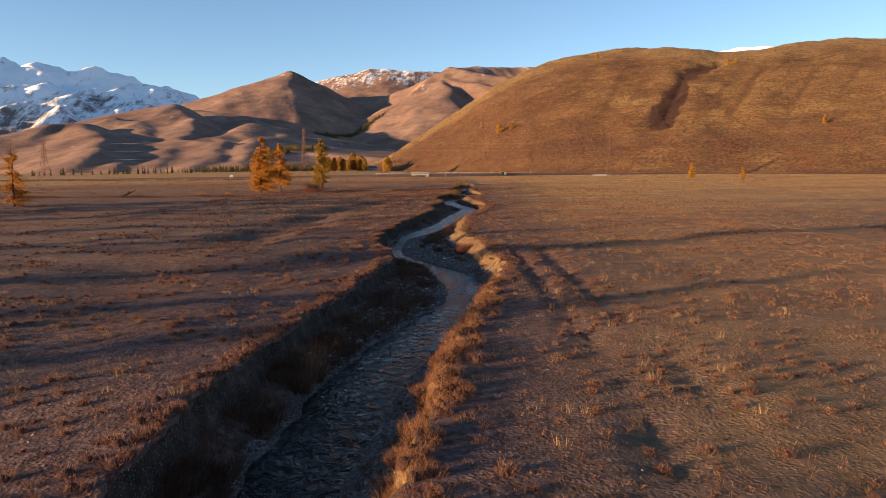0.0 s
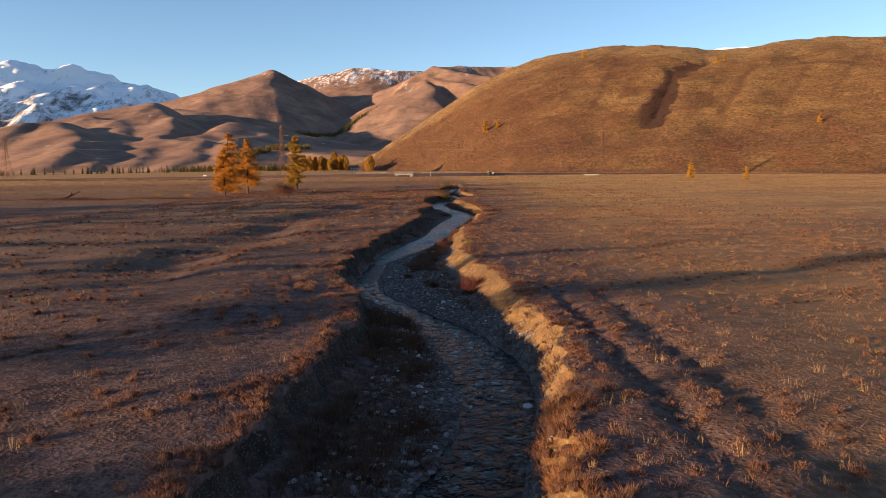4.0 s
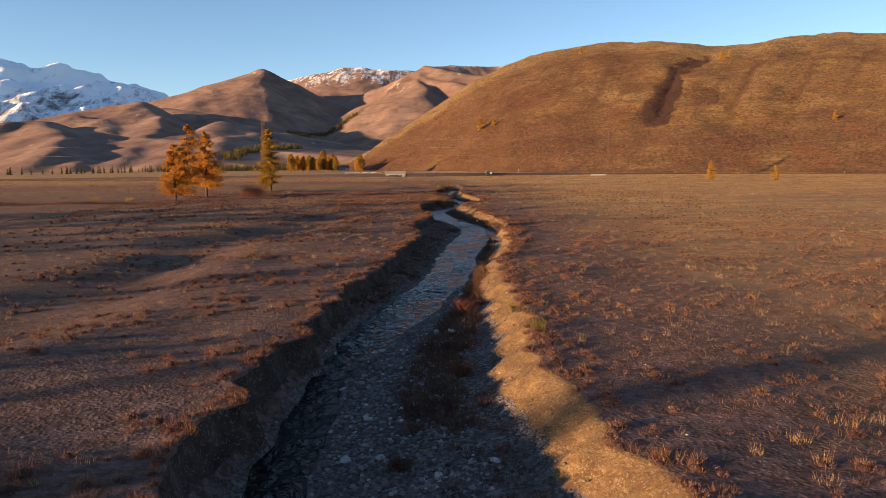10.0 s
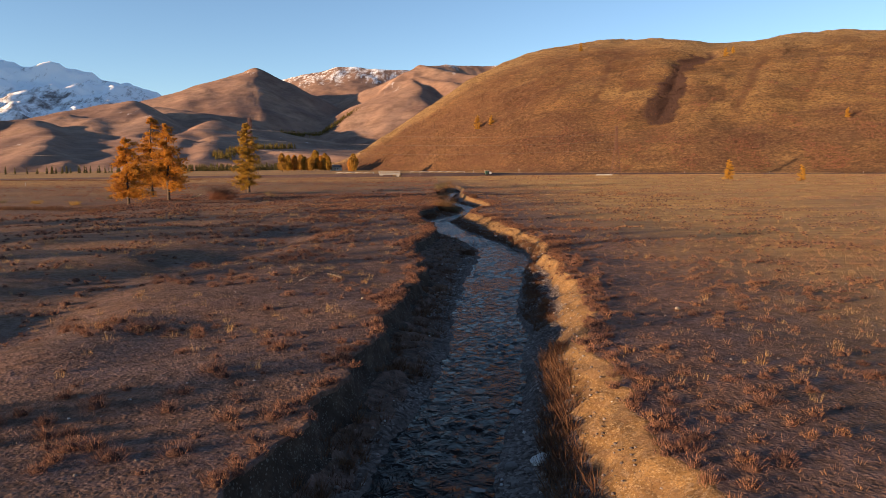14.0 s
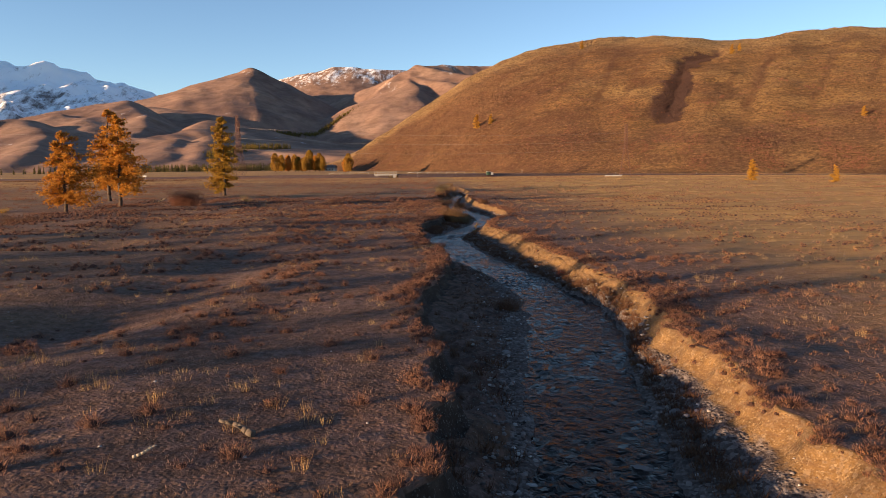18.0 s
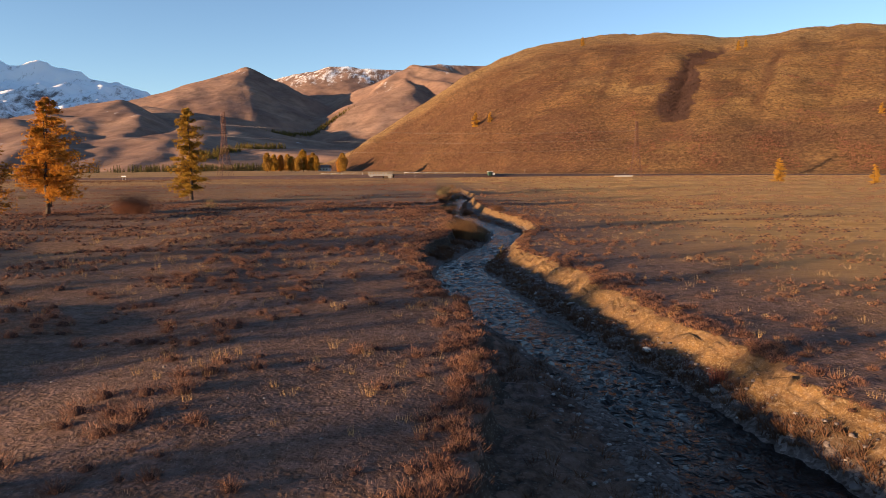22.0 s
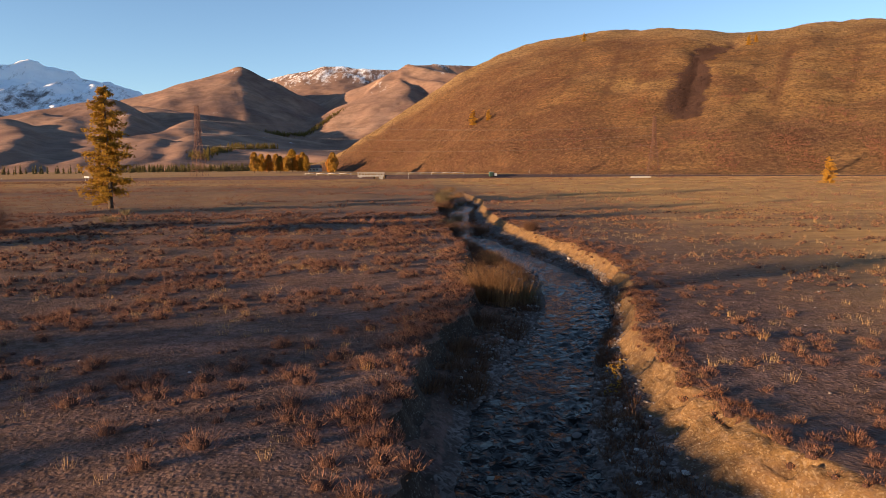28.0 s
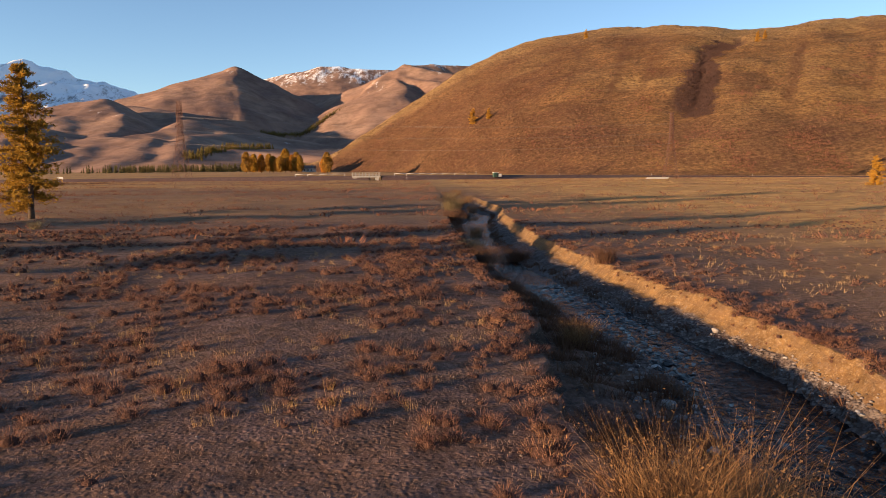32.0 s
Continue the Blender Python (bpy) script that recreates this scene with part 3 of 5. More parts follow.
MOUNTAIN_RIDGES = [
    ([(-1304, 3438, 291), (-1145, 3444, 321), (-1008, 3446, 356), (-895, 3447, 401), (-797, 3462, 453), (-717, 3480, 483), (-679, 3590, 471), (-645, 3779, 455)], 0.36, 0.5),
    ([(-717, 3480, 483), (-677, 3305, 389), (-613, 3114, 310), (-547, 2882, 227), (-522, 2683, 166), (-522, 2499, 119), (-540, 2320, 83)], 0.42, 0.7),
    ([(-850, 3325, 367), (-779, 3116, 292), (-707, 2949, 233), (-645, 2758, 171)], 0.4, 0.7),
    ([(-818, 4510, 559), (-704, 4530, 578), (-567, 4520, 610), (-432, 4515, 636), (-315, 4525, 641), (-197, 4532, 626), (-27, 4556, 620), (146, 4584, 627)], 0.4, 0.45),
    ([(-730, 4526, 567), (-704, 4175, 464), (-676, 3774, 336), (-648, 3423, 241)], 0.4, 0.6),
    ([(-494, 2587, 89), (-399, 2705, 118), (-322, 2817, 152), (-223, 3028, 236), (-118, 3284, 363), (-21, 3456, 459), (53, 3536, 506)], 0.75, 0.24),
    ([(53, 3536, 506), (169, 3632, 518), (311, 3683, 521), (454, 3708, 530), (619, 3683, 530)], 0.85, 0.5),
    ([(37, 3506, 487), (21, 3266, 390), (41, 3136, 342), (74, 2995, 282), (104, 2834, 229)], 0.42, 0.62),
]
FOOT_RIDGES = [
    ([(-1067, 1828, 106), (-1027, 1910, 135), (-992, 1964, 141), (-949, 1953, 138), (-842, 1783, 108), (-731, 1559, 70), (-657, 1373, 45)], 0.32, 0.55),
    ([(-1028, 2138, 151), (-968, 2167, 170), (-888, 2127, 156), (-804, 1967, 122), (-731, 1781, 85), (-658, 1551, 50), (-590, 1328, 25)], 0.30, 0.55),
    ([(-1047, 2406, 207), (-968, 2419, 225), (-884, 2421, 233), (-813, 2288, 197), (-712, 2133, 161), (-682, 1974, 122), (-641, 1775, 85), (-588, 1560, 53), (-524, 1359, 27)], 0.29, 0.55),
    ([(-892, 2684, 241), (-800, 2631, 221), (-687, 2561, 198)], 0.3, 0.4),
    ([(-602, 1726, 82), (-573, 1800, 94), (-546, 1893, 110), (-552, 2110, 151)], 0.5, 0.2),
    ([(-602, 1726, 82), (-545, 1683, 79), (-489, 1639, 75), (-469, 1529, 55), (-448, 1399, 37), (-411, 1253, 20)], 0.3, 0.5),
    ([(-359, 1260, 23), (-406, 1497, 54), (-432, 1718, 82), (-428, 1987, 108)], 0.55, 0.34),
    ([(-330, 1290, 21), (-345, 1575, 50), (-323, 1805, 64)], 0.45, 0.06),
]
SNOW_RIDGES = [
    ([(-2785, 3543, 612), (-2606, 3681, 592), (-2399, 3824, 612), (-2207, 3943, 610), (-2016, 3991, 573), (-1882, 4058, 549), (-1808, 4070, 548), (-1732, 4105, 538), (-1583, 4166, 505), (-1497, 4167, 448), (-1390, 4152, 389)], 0.42, 0.46),
    ([(-2207, 3943, 610), (-1889, 3548, 417), (-1668, 3213, 263)], 0.42, 0.5),
    ([(-1882, 4058, 549), (-1757, 3674, 393), (-1639, 3285, 257)], 0.42, 0.5),
    ([(-1732, 4105, 538), (-1638, 3785, 406), (-1549, 3441, 294)], 0.42, 0.5),
    ([(-1583, 4166, 505), (-1532, 3918, 406), (-1482, 3690, 329)], 0.42, 0.5),
]
BACK_RIDGES = [([(1350, 4084, 600), (1504, 4030, 630), (1625, 3983, 658), (1755, 3927, 659), (1929, 3845, 632)], 0.5, 0.5)]
far_sheet("mountain_range", (-24, 18), (1900, 4720), (300, 170), MOUNTAIN_RIDGES, 14, 5, (420, 600), (700, 900),
          "bald reddish-brown mountains with snow-dusted tops", 0.56)
far_sheet("foothills", (-46, 3), (950, 2900), (320, 170), FOOT_RIDGES, 22, 2.5, (900, 1000), (900, 1000),
          "rolling tan foothills with long evening shadows")
far_sheet("snow_range", (-62, -14), (2900, 4850), (240, 120), SNOW_RIDGES, 10, 30, (-300, 720), (60, 200),
          "snow-covered mountain range in blue shade")
far_sheet("snow_summit", (14, 32), (3300, 4700), (80, 60), BACK_RIDGES, 40, 8, (300, 450), (100, 300),
          "distant white snow summit")

# the big hill on the right: bearing from its hub, height angle of the crest, range of the crest, range of the foot
HILL_HUB = (0.0, 70.0)
HILL = [(-7, 0.0, 760, 690), (-5, 0.55, 760, 660), (-3, 1.7, 750, 620), (0, 3.7, 740, 560), (2, 5.0, 740, 520), (4, 6.3, 740, 490), (6, 7.4, 750, 460), (8, 8.18, 770, 430),
        (10.2, 8.78, 790, 410), (12.4, 9.2, 800, 395), (15, 9.45, 810, 385), (18, 9.38, 800, 375), (20.8, 9.3, 730, 370), (23.6, 8.8, 660, 365), (25.5, 8.73, 690, 365), (28.4, 9.03, 760, 365),
        (31.2, 9.03, 780, 360), (34.2, 8.83, 790, 350), (40, 8.38, 790, 340), (48, 7.88, 790, 330), (60, 6.08, 790, 330), (75, 2.58, 790, 340), (90, 0.0, 790, 350)]
GULLY = [(23.3, 0.76), (22.4, 0.70), (21, 0.6), (20.8, 0.46), (20.2, 0.34), (19.7, 0.25), (17.6, 0.16), (15.2, 0.1)]  # bearing, way up the slope


def hill_height(th, r):
    """Height over the plain, way up the slope and gully depth, by bearing in degrees and range."""
    h = np.array(HILL)
    el, rc, rf = (np.interp(th, h[:, 0], h[:, i]) for i in (1, 2, 3))
    el = sum(np.interp(th + d, h[:, 0], h[:, 1]) for d in (-0.8, -0.3, 0.3, 0.8)) / 4
    rc = sum(np.interp(th + d, h[:, 0], h[:, 2]) for d in (-4, -2.5, -1, 1, 2.5, 4)) / 6
    crest = 4.4 + rc * np.tan(np.radians(el))
    u = (r - rf) / (rc - rf)
    x, y = r * np.sin(np.radians(th)), r * np.cos(np.radians(th))
    uu = np.clip(u, 0, 1)
    rise = 0.55 * np.sin(np.pi / 2 * uu) + 0.45 * uu ** 1.35
    rise = rise * step01(-0.02, 0.10, u) ** 0.6
    rise = np.where(u > 1, 1 - 0.22 * np.maximum(u - 1, 0) ** 1.6, rise)
    z = crest * rise
    g = np.array(GULLY)
    d = np.full(z.shape, 9.0)
    for (a0, u0), (a1, u1) in zip(g, g[1:]):
        t = np.clip(((th - a0) * (a1 - a0) / 6.0 ** 2 + (u - u0) * (u1 - u0)) / ((a1 - a0) ** 2 / 36 + (u1 - u0) ** 2), 0, 1)
        d = np.minimum(d, np.hypot((th - a0 - t * (a1 - a0)) / 6.0, u - u0 - t * (u1 - u0)))
    z = z - (1.8 * np.exp(-(d / 0.05) ** 2) + 3.0 * np.exp(-(d / 0.16) ** 2)) * step01(0.05, 0.3, u)
    bumps = 1.5 * rough(x, y, 60, 81, 4) + 0.9 * wave(th / 5.5, u * 0.35, 85) * np.sin(np.pi * uu)
    return z + bumps * step01(0.0, 0.25, u) * step01(0, 25, crest), u, d


def build_hill():
    th = np.concatenate([np.linspace(-7, 38, 270), np.linspace(38.5, 90, 40)])
    r = np.concatenate([np.linspace(300, 820, 130), np.linspace(826, 1500, 26)])
    t, rr = np.meshgrid(th, r)
    z, u, d = hill_height(t, rr)
    x, y = HILL_HUB[0] + rr * np.sin(np.radians(t)), HILL_HUB[1] + rr * np.cos(np.radians(t))
    base = plain_height(x, y) - 0.6
    z = base + np.maximum(z, -1.5)
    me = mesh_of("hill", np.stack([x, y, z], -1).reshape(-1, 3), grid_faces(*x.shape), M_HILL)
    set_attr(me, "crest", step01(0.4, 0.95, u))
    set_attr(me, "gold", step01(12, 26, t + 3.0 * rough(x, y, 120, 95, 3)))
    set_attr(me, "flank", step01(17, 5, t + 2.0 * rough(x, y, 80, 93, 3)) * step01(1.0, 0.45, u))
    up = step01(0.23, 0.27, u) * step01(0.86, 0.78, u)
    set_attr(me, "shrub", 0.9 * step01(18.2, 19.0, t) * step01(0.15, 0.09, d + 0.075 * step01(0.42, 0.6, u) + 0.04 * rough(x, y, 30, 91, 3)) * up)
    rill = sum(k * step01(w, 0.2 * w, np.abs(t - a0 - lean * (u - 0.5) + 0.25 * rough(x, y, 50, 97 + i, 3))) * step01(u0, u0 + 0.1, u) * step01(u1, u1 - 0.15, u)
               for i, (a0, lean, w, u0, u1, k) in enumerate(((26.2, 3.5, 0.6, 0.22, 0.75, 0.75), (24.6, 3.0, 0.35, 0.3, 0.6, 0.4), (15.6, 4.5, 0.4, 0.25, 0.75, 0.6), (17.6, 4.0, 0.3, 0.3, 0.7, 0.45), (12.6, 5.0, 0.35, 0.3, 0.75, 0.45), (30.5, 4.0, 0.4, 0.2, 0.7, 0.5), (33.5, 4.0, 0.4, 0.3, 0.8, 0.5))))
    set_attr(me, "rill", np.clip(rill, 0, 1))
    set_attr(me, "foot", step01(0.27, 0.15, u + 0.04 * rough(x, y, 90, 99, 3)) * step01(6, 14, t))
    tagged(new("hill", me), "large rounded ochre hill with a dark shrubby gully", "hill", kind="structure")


build_hill()

# ---- helpers for things ----
def at_ground(x, y):
    return float(land_height(np.array([float(x)]), np.array([float(y)]))[0][0])


def part(name, data, material, parent, label=""):
    """One mesh object under a thing or under a part; data is a bmesh or a mesh."""
    if isinstance(data, bmesh.types.BMesh):
        me = bpy.data.meshes.new(name)
        data.to_mesh(me)
        data.free()
    else:
        me = data
    if material and not me.materials:
        me.materials.append(material)
    ob = new(name, me)
    ob.parent = parent
    if label:
        ob["label"] = label
    return ob


def thing(name, x, y, label, category, group="", turn=0.0, z=None, size=1.0):
    ob = new(name)
    ob.empty_display_size = 0.2
    ob.matrix_basis = pose(x, y, at_ground(x, y) if z is None else z, 0, 0, turn) @ Matrix.Diagonal((size, size, size, 1))
    return tagged(ob, label, category, group)


def tube(bm, a, b, r0, r1, sides=6):
    """A tapered rod from a to b."""
    a, b = Vector(a), Vector(b)
    q = (b - a).to_track_quat("Z", "Y").to_matrix()
    rings = []
    for p, r in ((a, r0), (b, r1)):
        rings.append([bm.verts.new(p + q @ Vector((r * math.cos(6.2832 * i / sides), r * math.sin(6.2832 * i / sides), 0))) for i in range(sides)])
    for i in range(sides):
        j = (i + 1) % sides
        f = bm.faces.new((rings[0][i], rings[0][j], rings[1][j], rings[1][i]))
        f.smooth = True
    bm.faces.new(rings[1])
    bm.faces.new(rings[0][::-1])


def block(bm, x0, x1, y0, y1, z0, z1, bevel=0.0):
    vs = [bm.verts.new((x, y, z)) for z in (z0, z1) for y in (y0, y1) for x in (x0, x1)]
    fs = [bm.faces.new([vs[i] for i in f]) for f in ((0, 2, 3, 1), (4, 5, 7, 6), (0, 1, 5, 4), (2, 6, 7, 3), (0, 4, 6, 2), (1, 3, 7, 5))]
    if bevel:
        bmesh.ops.bevel(bm, geom=list({e for f in fs for e in f.edges}), offset=bevel, segments=1, affect="EDGES")


def blades(base, height, spread, count, width, lean, rng, droop=0.0, segs=1, dome=0.0):
    """Thin blades that fan out of each base point; one triangle a blade, or a bent strip."""
    n = len(base)
    base = np.repeat(base, count, 0)
    h = np.repeat(height, count) * rng.uniform(0.55, 1.1, n * count)
    sp = np.repeat(spread, count)
    a = rng.uniform(0, 6.2832, n * count)
    r = np.sqrt(rng.uniform(0, 1, n * count))
    foot = base + np.stack([np.cos(a) * r * sp, np.sin(a) * r * sp, np.zeros(n * count)], 1)
    h = h * (1 - dome * r * r)
    out = lean * h * (0.35 + r)
    wob = rng.normal(0, 0.12, (2, n * count)) * h
    tip = foot + np.stack([np.cos(a) * out + wob[0], np.sin(a) * out + wob[1], h], 1)
    b = rng.uniform(0, 6.2832, n * count)
    w = np.repeat(width, count) if np.ndim(width) else np.full(n * count, width)
    side = np.stack([np.cos(b) * w, np.sin(b) * w, np.zeros(n * count)], 1) * 0.5
    if segs == 1:
        v = np.stack([foot - side, foot + side, tip], 1).reshape(-1, 3)
        return v, np.arange(len(v)).reshape(-1, 3)
    mid = foot * 0.5 + tip * 0.5 + np.stack([-np.cos(a) * out * 0.18, -np.sin(a) * out * 0.18, h * 0.12], 1)
    tip = tip - np.stack([np.zeros_like(h), np.zeros_like(h), droop * h], 1)
    v = np.stack([foot - side, foot + side, mid + side * 0.8, mid - side * 0.8, tip], 1).reshape(-1, 3)
    k = np.arange(n * count)[:, None] * 5
    f = np.concatenate([k + [0, 1, 2], k + [0, 2, 3], k + [3, 2, 4]], 1).reshape(-1, 3)
    return v, f


def mounds(base, height, spread, count, width, rng):
    """Dwarf shrubs and old tussocks: a rounded fuzz of short twigs that point up and outwards."""
    n = len(base) * count
    base, h, sp = np.repeat(base, count, 0), np.repeat(height, count), np.repeat(spread, count)
    a, r = rng.uniform(0, 6.2832, n), np.sqrt(rng.uniform(0, 1, n))
    lobe = 1 + 0.25 * np.sin(3 * a + np.repeat(rng.uniform(0, 6.28, n // count), count))
    q = np.sqrt(np.maximum(0, 1 - r * r)) * rng.uniform(0.0, 0.72, n)
    foot = base + np.stack([np.cos(a) * r * sp * lobe, np.sin(a) * r * sp * lobe, q * h], 1)
    d = np.stack([np.cos(a) * (0.15 + 0.6 * r), np.sin(a) * (0.15 + 0.6 * r), rng.uniform(0.45, 1.1, n)], 1) + rng.normal(0, 0.22, (n, 3))
    d *= (h * rng.uniform(0.22, 0.46, n) / np.linalg.norm(d, axis=1))[:, None]
    b = rng.uniform(0, 6.2832, n)
    side = np.stack([np.cos(b), np.sin(b), rng.normal(0, 0.4, n)], 1) * (width * 0.5)
    v = np.stack([foot - side, foot + side, foot + d], 1).reshape(-1, 3)
    return v, np.arange(len(v)).reshape(-1, 3)


def shade_domes(base, height, spread, rng):
    """A low smooth dome in each shrub, coloured dark for the shade between its twigs."""
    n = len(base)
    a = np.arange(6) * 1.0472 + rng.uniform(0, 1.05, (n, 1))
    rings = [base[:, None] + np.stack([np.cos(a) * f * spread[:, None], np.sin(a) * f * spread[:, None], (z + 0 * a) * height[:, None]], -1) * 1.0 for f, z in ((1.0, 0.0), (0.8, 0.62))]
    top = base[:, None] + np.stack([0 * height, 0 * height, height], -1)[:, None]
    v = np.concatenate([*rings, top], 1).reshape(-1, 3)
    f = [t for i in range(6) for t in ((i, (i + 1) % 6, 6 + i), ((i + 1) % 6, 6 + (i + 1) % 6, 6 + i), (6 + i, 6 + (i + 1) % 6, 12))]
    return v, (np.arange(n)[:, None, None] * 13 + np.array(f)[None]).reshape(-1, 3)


def heath(name, x, y, height, spread, count, width, mat, seed, label, sink=0.02, heart=0.46):
    rng = np.random.RandomState(seed)
    base = np.stack([x, y, land_height(x, y)[0] - sink], 1)
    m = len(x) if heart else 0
    v, f = shade_domes(base[:m], height[:m] * heart, spread[:m] * 1.2 * heart, rng)
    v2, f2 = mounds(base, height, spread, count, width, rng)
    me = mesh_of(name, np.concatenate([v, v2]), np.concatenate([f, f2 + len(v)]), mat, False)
    me.materials.append(M_SHADE_DOME)
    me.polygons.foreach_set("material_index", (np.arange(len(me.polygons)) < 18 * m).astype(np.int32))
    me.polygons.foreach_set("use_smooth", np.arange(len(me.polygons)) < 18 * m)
    return tagged(new(name, me), label, "tussocks", kind="stuff")


def cover(name, x, y, height, spread, count, width, lean, mat, seed, label, category, sink=0.02, dome=0.0):
    rng = np.random.RandomState(seed)
    z = land_height(x, y)[0] - sink
    v, f = blades(np.stack([x, y, z], 1), height, spread, count, width, lean, rng, dome=dome)
    return tagged(new(name, mesh_of(name, v, f, mat, False)), label, category, kind="stuff")


def scatter(rng, n, x0, x1, y0, y1):
    return rng.uniform(x0, x1, n), rng.uniform(y0, y1, n)


# ---- larches ----
def larch_meshes(tall, seed, gold, thin=0.0, low=0.12, wide=0.2, bare_top=0.0, lop=0.0, fine=1.0):
    """Trunk, limbs and crown of a ragged old larch."""
    rng = np.random.RandomState(seed)
    bm = bmesh.new()
    lean = rng.uniform(-0.02, 0.02, 2)
    n = 12
    r0 = tall * 0.016 + 0.03
    pts = [Vector((lean[0] * tall * (i / n) ** 1.5 + 0.05 * math.sin(i * 1.3 + seed), lean[1] * tall * (i / n) ** 1.5 + 0.05 * math.cos(i * 1.7 + seed), tall * i / n - 0.15)) for i in range(n + 1)]
    for i in range(n):
        ra, rb = (r0 * (1.25 if k == 0 else 1) * (1 - k / n) ** 0.85 + 0.015 for k in (i, i + 1))
        tube(bm, pts[i], pts[i + 1], ra, rb, 8)
    tm = bpy.data.meshes.new("trunk")
    bm.to_mesh(tm)
    bm.free()
    lb = bmesh.new()
    tuft_at, tuft_dir, tuft_len = [], [], []
    count = int(tall * 7.5)
    for b in range(count):
        u = low + (0.985 - low) * ((b + rng.uniform(0, 1)) / count)
        if rng.uniform() < thin:
            continue
        p0 = pts[int(u * n)].lerp(pts[min(n, int(u * n) + 1)], u * n - int(u * n))
        a = rng.uniform(0, 6.2832)
        prof = math.sin(math.pi * min(1, (1 - u) * 0.62 + 0.02)) ** 0.9
        ln = tall * wide * prof * rng.uniform(0.45, 1.15) * (1 + lop * math.cos(a)) + 0.25
        up = rng.uniform(-0.25, 0.12) + 0.35 * max(0, u - 0.75)
        q = [p0]
        for s in range(1, 5):
            f = s / 4
            q.append(p0 + Vector((math.cos(a) * ln * f, math.sin(a) * ln * f, ln * (up * f - 0.16 * f * f + (0.22 * f ** 3)))) + Vector(rng.normal(0, 0.04 * ln * f, 3)))
        for s in range(4):
            tube(lb, q[s], q[s + 1], 0.012 + 0.03 * ln / 3 * (1 - s / 4), 0.010 + 0.03 * ln / 3 * (1 - (s + 1) / 4), 4)
        if u > 1 - bare_top:
            continue
        m = int((8 + ln * 13) * fine)
        for _ in range(m):
            f = rng.uniform(0.12, 1.0)
            s = min(3, int(f * 4))
            c = q[s].lerp(q[s + 1], f * 4 - s) + Vector((rng.normal(0, 0.10 * ln * f + 0.04), rng.normal(0, 0.10 * ln * f + 0.04), rng.normal(-0.08, 0.05 + 0.05 * ln)))
            tuft_at.append(c)
            tuft_dir.append(a)
            tuft_len.append(rng.uniform(0.11, 0.24) * (0.8 + tall / 40) * min(1.0, 0.2 + tall / 9) * (1 if fine >= 1 else 1.5))
    lm = bpy.data.meshes.new("branchwork")
    lb.to_mesh(lm)
    lb.free()
    c = np.array(tuft_at)
    k = 6
    c = np.repeat(c, k, 0)
    ln = np.repeat(np.array(tuft_len), k)
    d = rng.normal(0, 1, (len(c), 3)) * [1, 1, 0.6]
    d /= np.linalg.norm(d, axis=1)[:, None]
    s = np.cross(d, rng.normal(0, 1, (len(c), 3)))
    s /= np.linalg.norm(s, axis=1)[:, None] + 1e-6
    w = ln[:, None] * 0.2
    v = np.stack([c - s * w, c + s * w, c + d * ln[:, None] + s * w * 0.5, c + d * ln[:, None] * 1.1 - s * w * 0.4], 1).reshape(-1, 3)
    cm = mesh_of("crown", v, np.arange(len(v)).reshape(-1, 4), gold, False)
    tm.materials.append(M_BARK)
    lm.materials.append(M_BARK)
    return tm, lm, cm


def larch(x, y, meshes, label, group="", turn=0.0, size=1.0, z=None):
    t = thing("larch_tree", x, y, label, "tree", group, turn, z, size)
    for n, m in zip(("trunk", "branchwork", "crown"), meshes):
        o = part(n, m, None, t)
        if n != "trunk":
            o["kind"] = "stuff"
    return t


L_A = larch_meshes(9.6, 5, M_LARCH, 0.12, 0.15, 0.33, lop=0.25, fine=1.7)
L_B = larch_meshes(14.6, 8, M_LARCH, 0.22, 0.16, 0.27, lop=0.35, fine=1.5)
L_B2 = larch_meshes(11.8, 13, M_LARCH, 0.18, 0.19, 0.27, lop=0.2, fine=1.6)
L_C = larch_meshes(15.0, 17, M_LARCHG, 0.1, 0.10, 0.225, fine=1.5)
L_0 = larch_meshes(11.0, 23, M_LARCH, 0.1, 0.06, 0.21, bare_top=0.16)
larch(-39.2, 161.5, L_A, "squat golden autumn larch on the open steppe", "larches by the stream")
larch(-47.0, 192.5, L_B, "tall ragged golden larch with a gappy crown", "larches by the stream")
larch(-37.2, 171.8, L_B2, "golden autumn larch with drooping branches", "larches by the stream", 70)
larch(-33.0, 207.6, L_C, "tall olive-gold larch with a pointed crown", "larches by the stream", 20, 0.96)
larch(-64.5, 110.7, L_0, "golden larch with a bare dead top", "larches by the stream", 0, 0.9)
# unseen larches added on the valley floor's sunny side, throwing long shadows over the stream
L_S = larch_meshes(12.0, 29, M_LARCH, 0.05, 0.06, 0.25, fine=0.25)
for i, (x, y0, h) in enumerate(((-42, 25, 0.66), (-36, 31, 0.45), (-50, 42.5, 1.04), (-64, 55.5, 0.84), (-50, 61.5, 0.5), (-54, 65, 0.52), (-56, 78, 0.66), (-58, 97.5, 0.86), (-60, 102, 0.84),
                                 (-62, 108.8, 0.85), (-66, 119.8, 0.9), (-68, 125.8, 0.9), (-73, 143.4, 1.2), (-72, 136.2, 0.76), (-64, 117.2, 0.68), (-67, 122.6, 0.72), (-70, 131, 0.74))):
    larch(x, y0 - 0.455 * -x, L_S, "unseen golden larch added to cast shade over the plain", "larches at the side of the plain", 40 * i, h)
# small young larches at the foot of the hill
Y_1 = larch_meshes(6.4, 31, M_YOUNG, 0.0, 0.03, 0.27, fine=2.2)
larch(101.0, 284.0, Y_1, "small bright yellow larch on the dry plain", "young larches")
larch(110.5, 258.5, Y_1, "small bright yellow larch on the dry plain", "young larches", 60, 0.72)


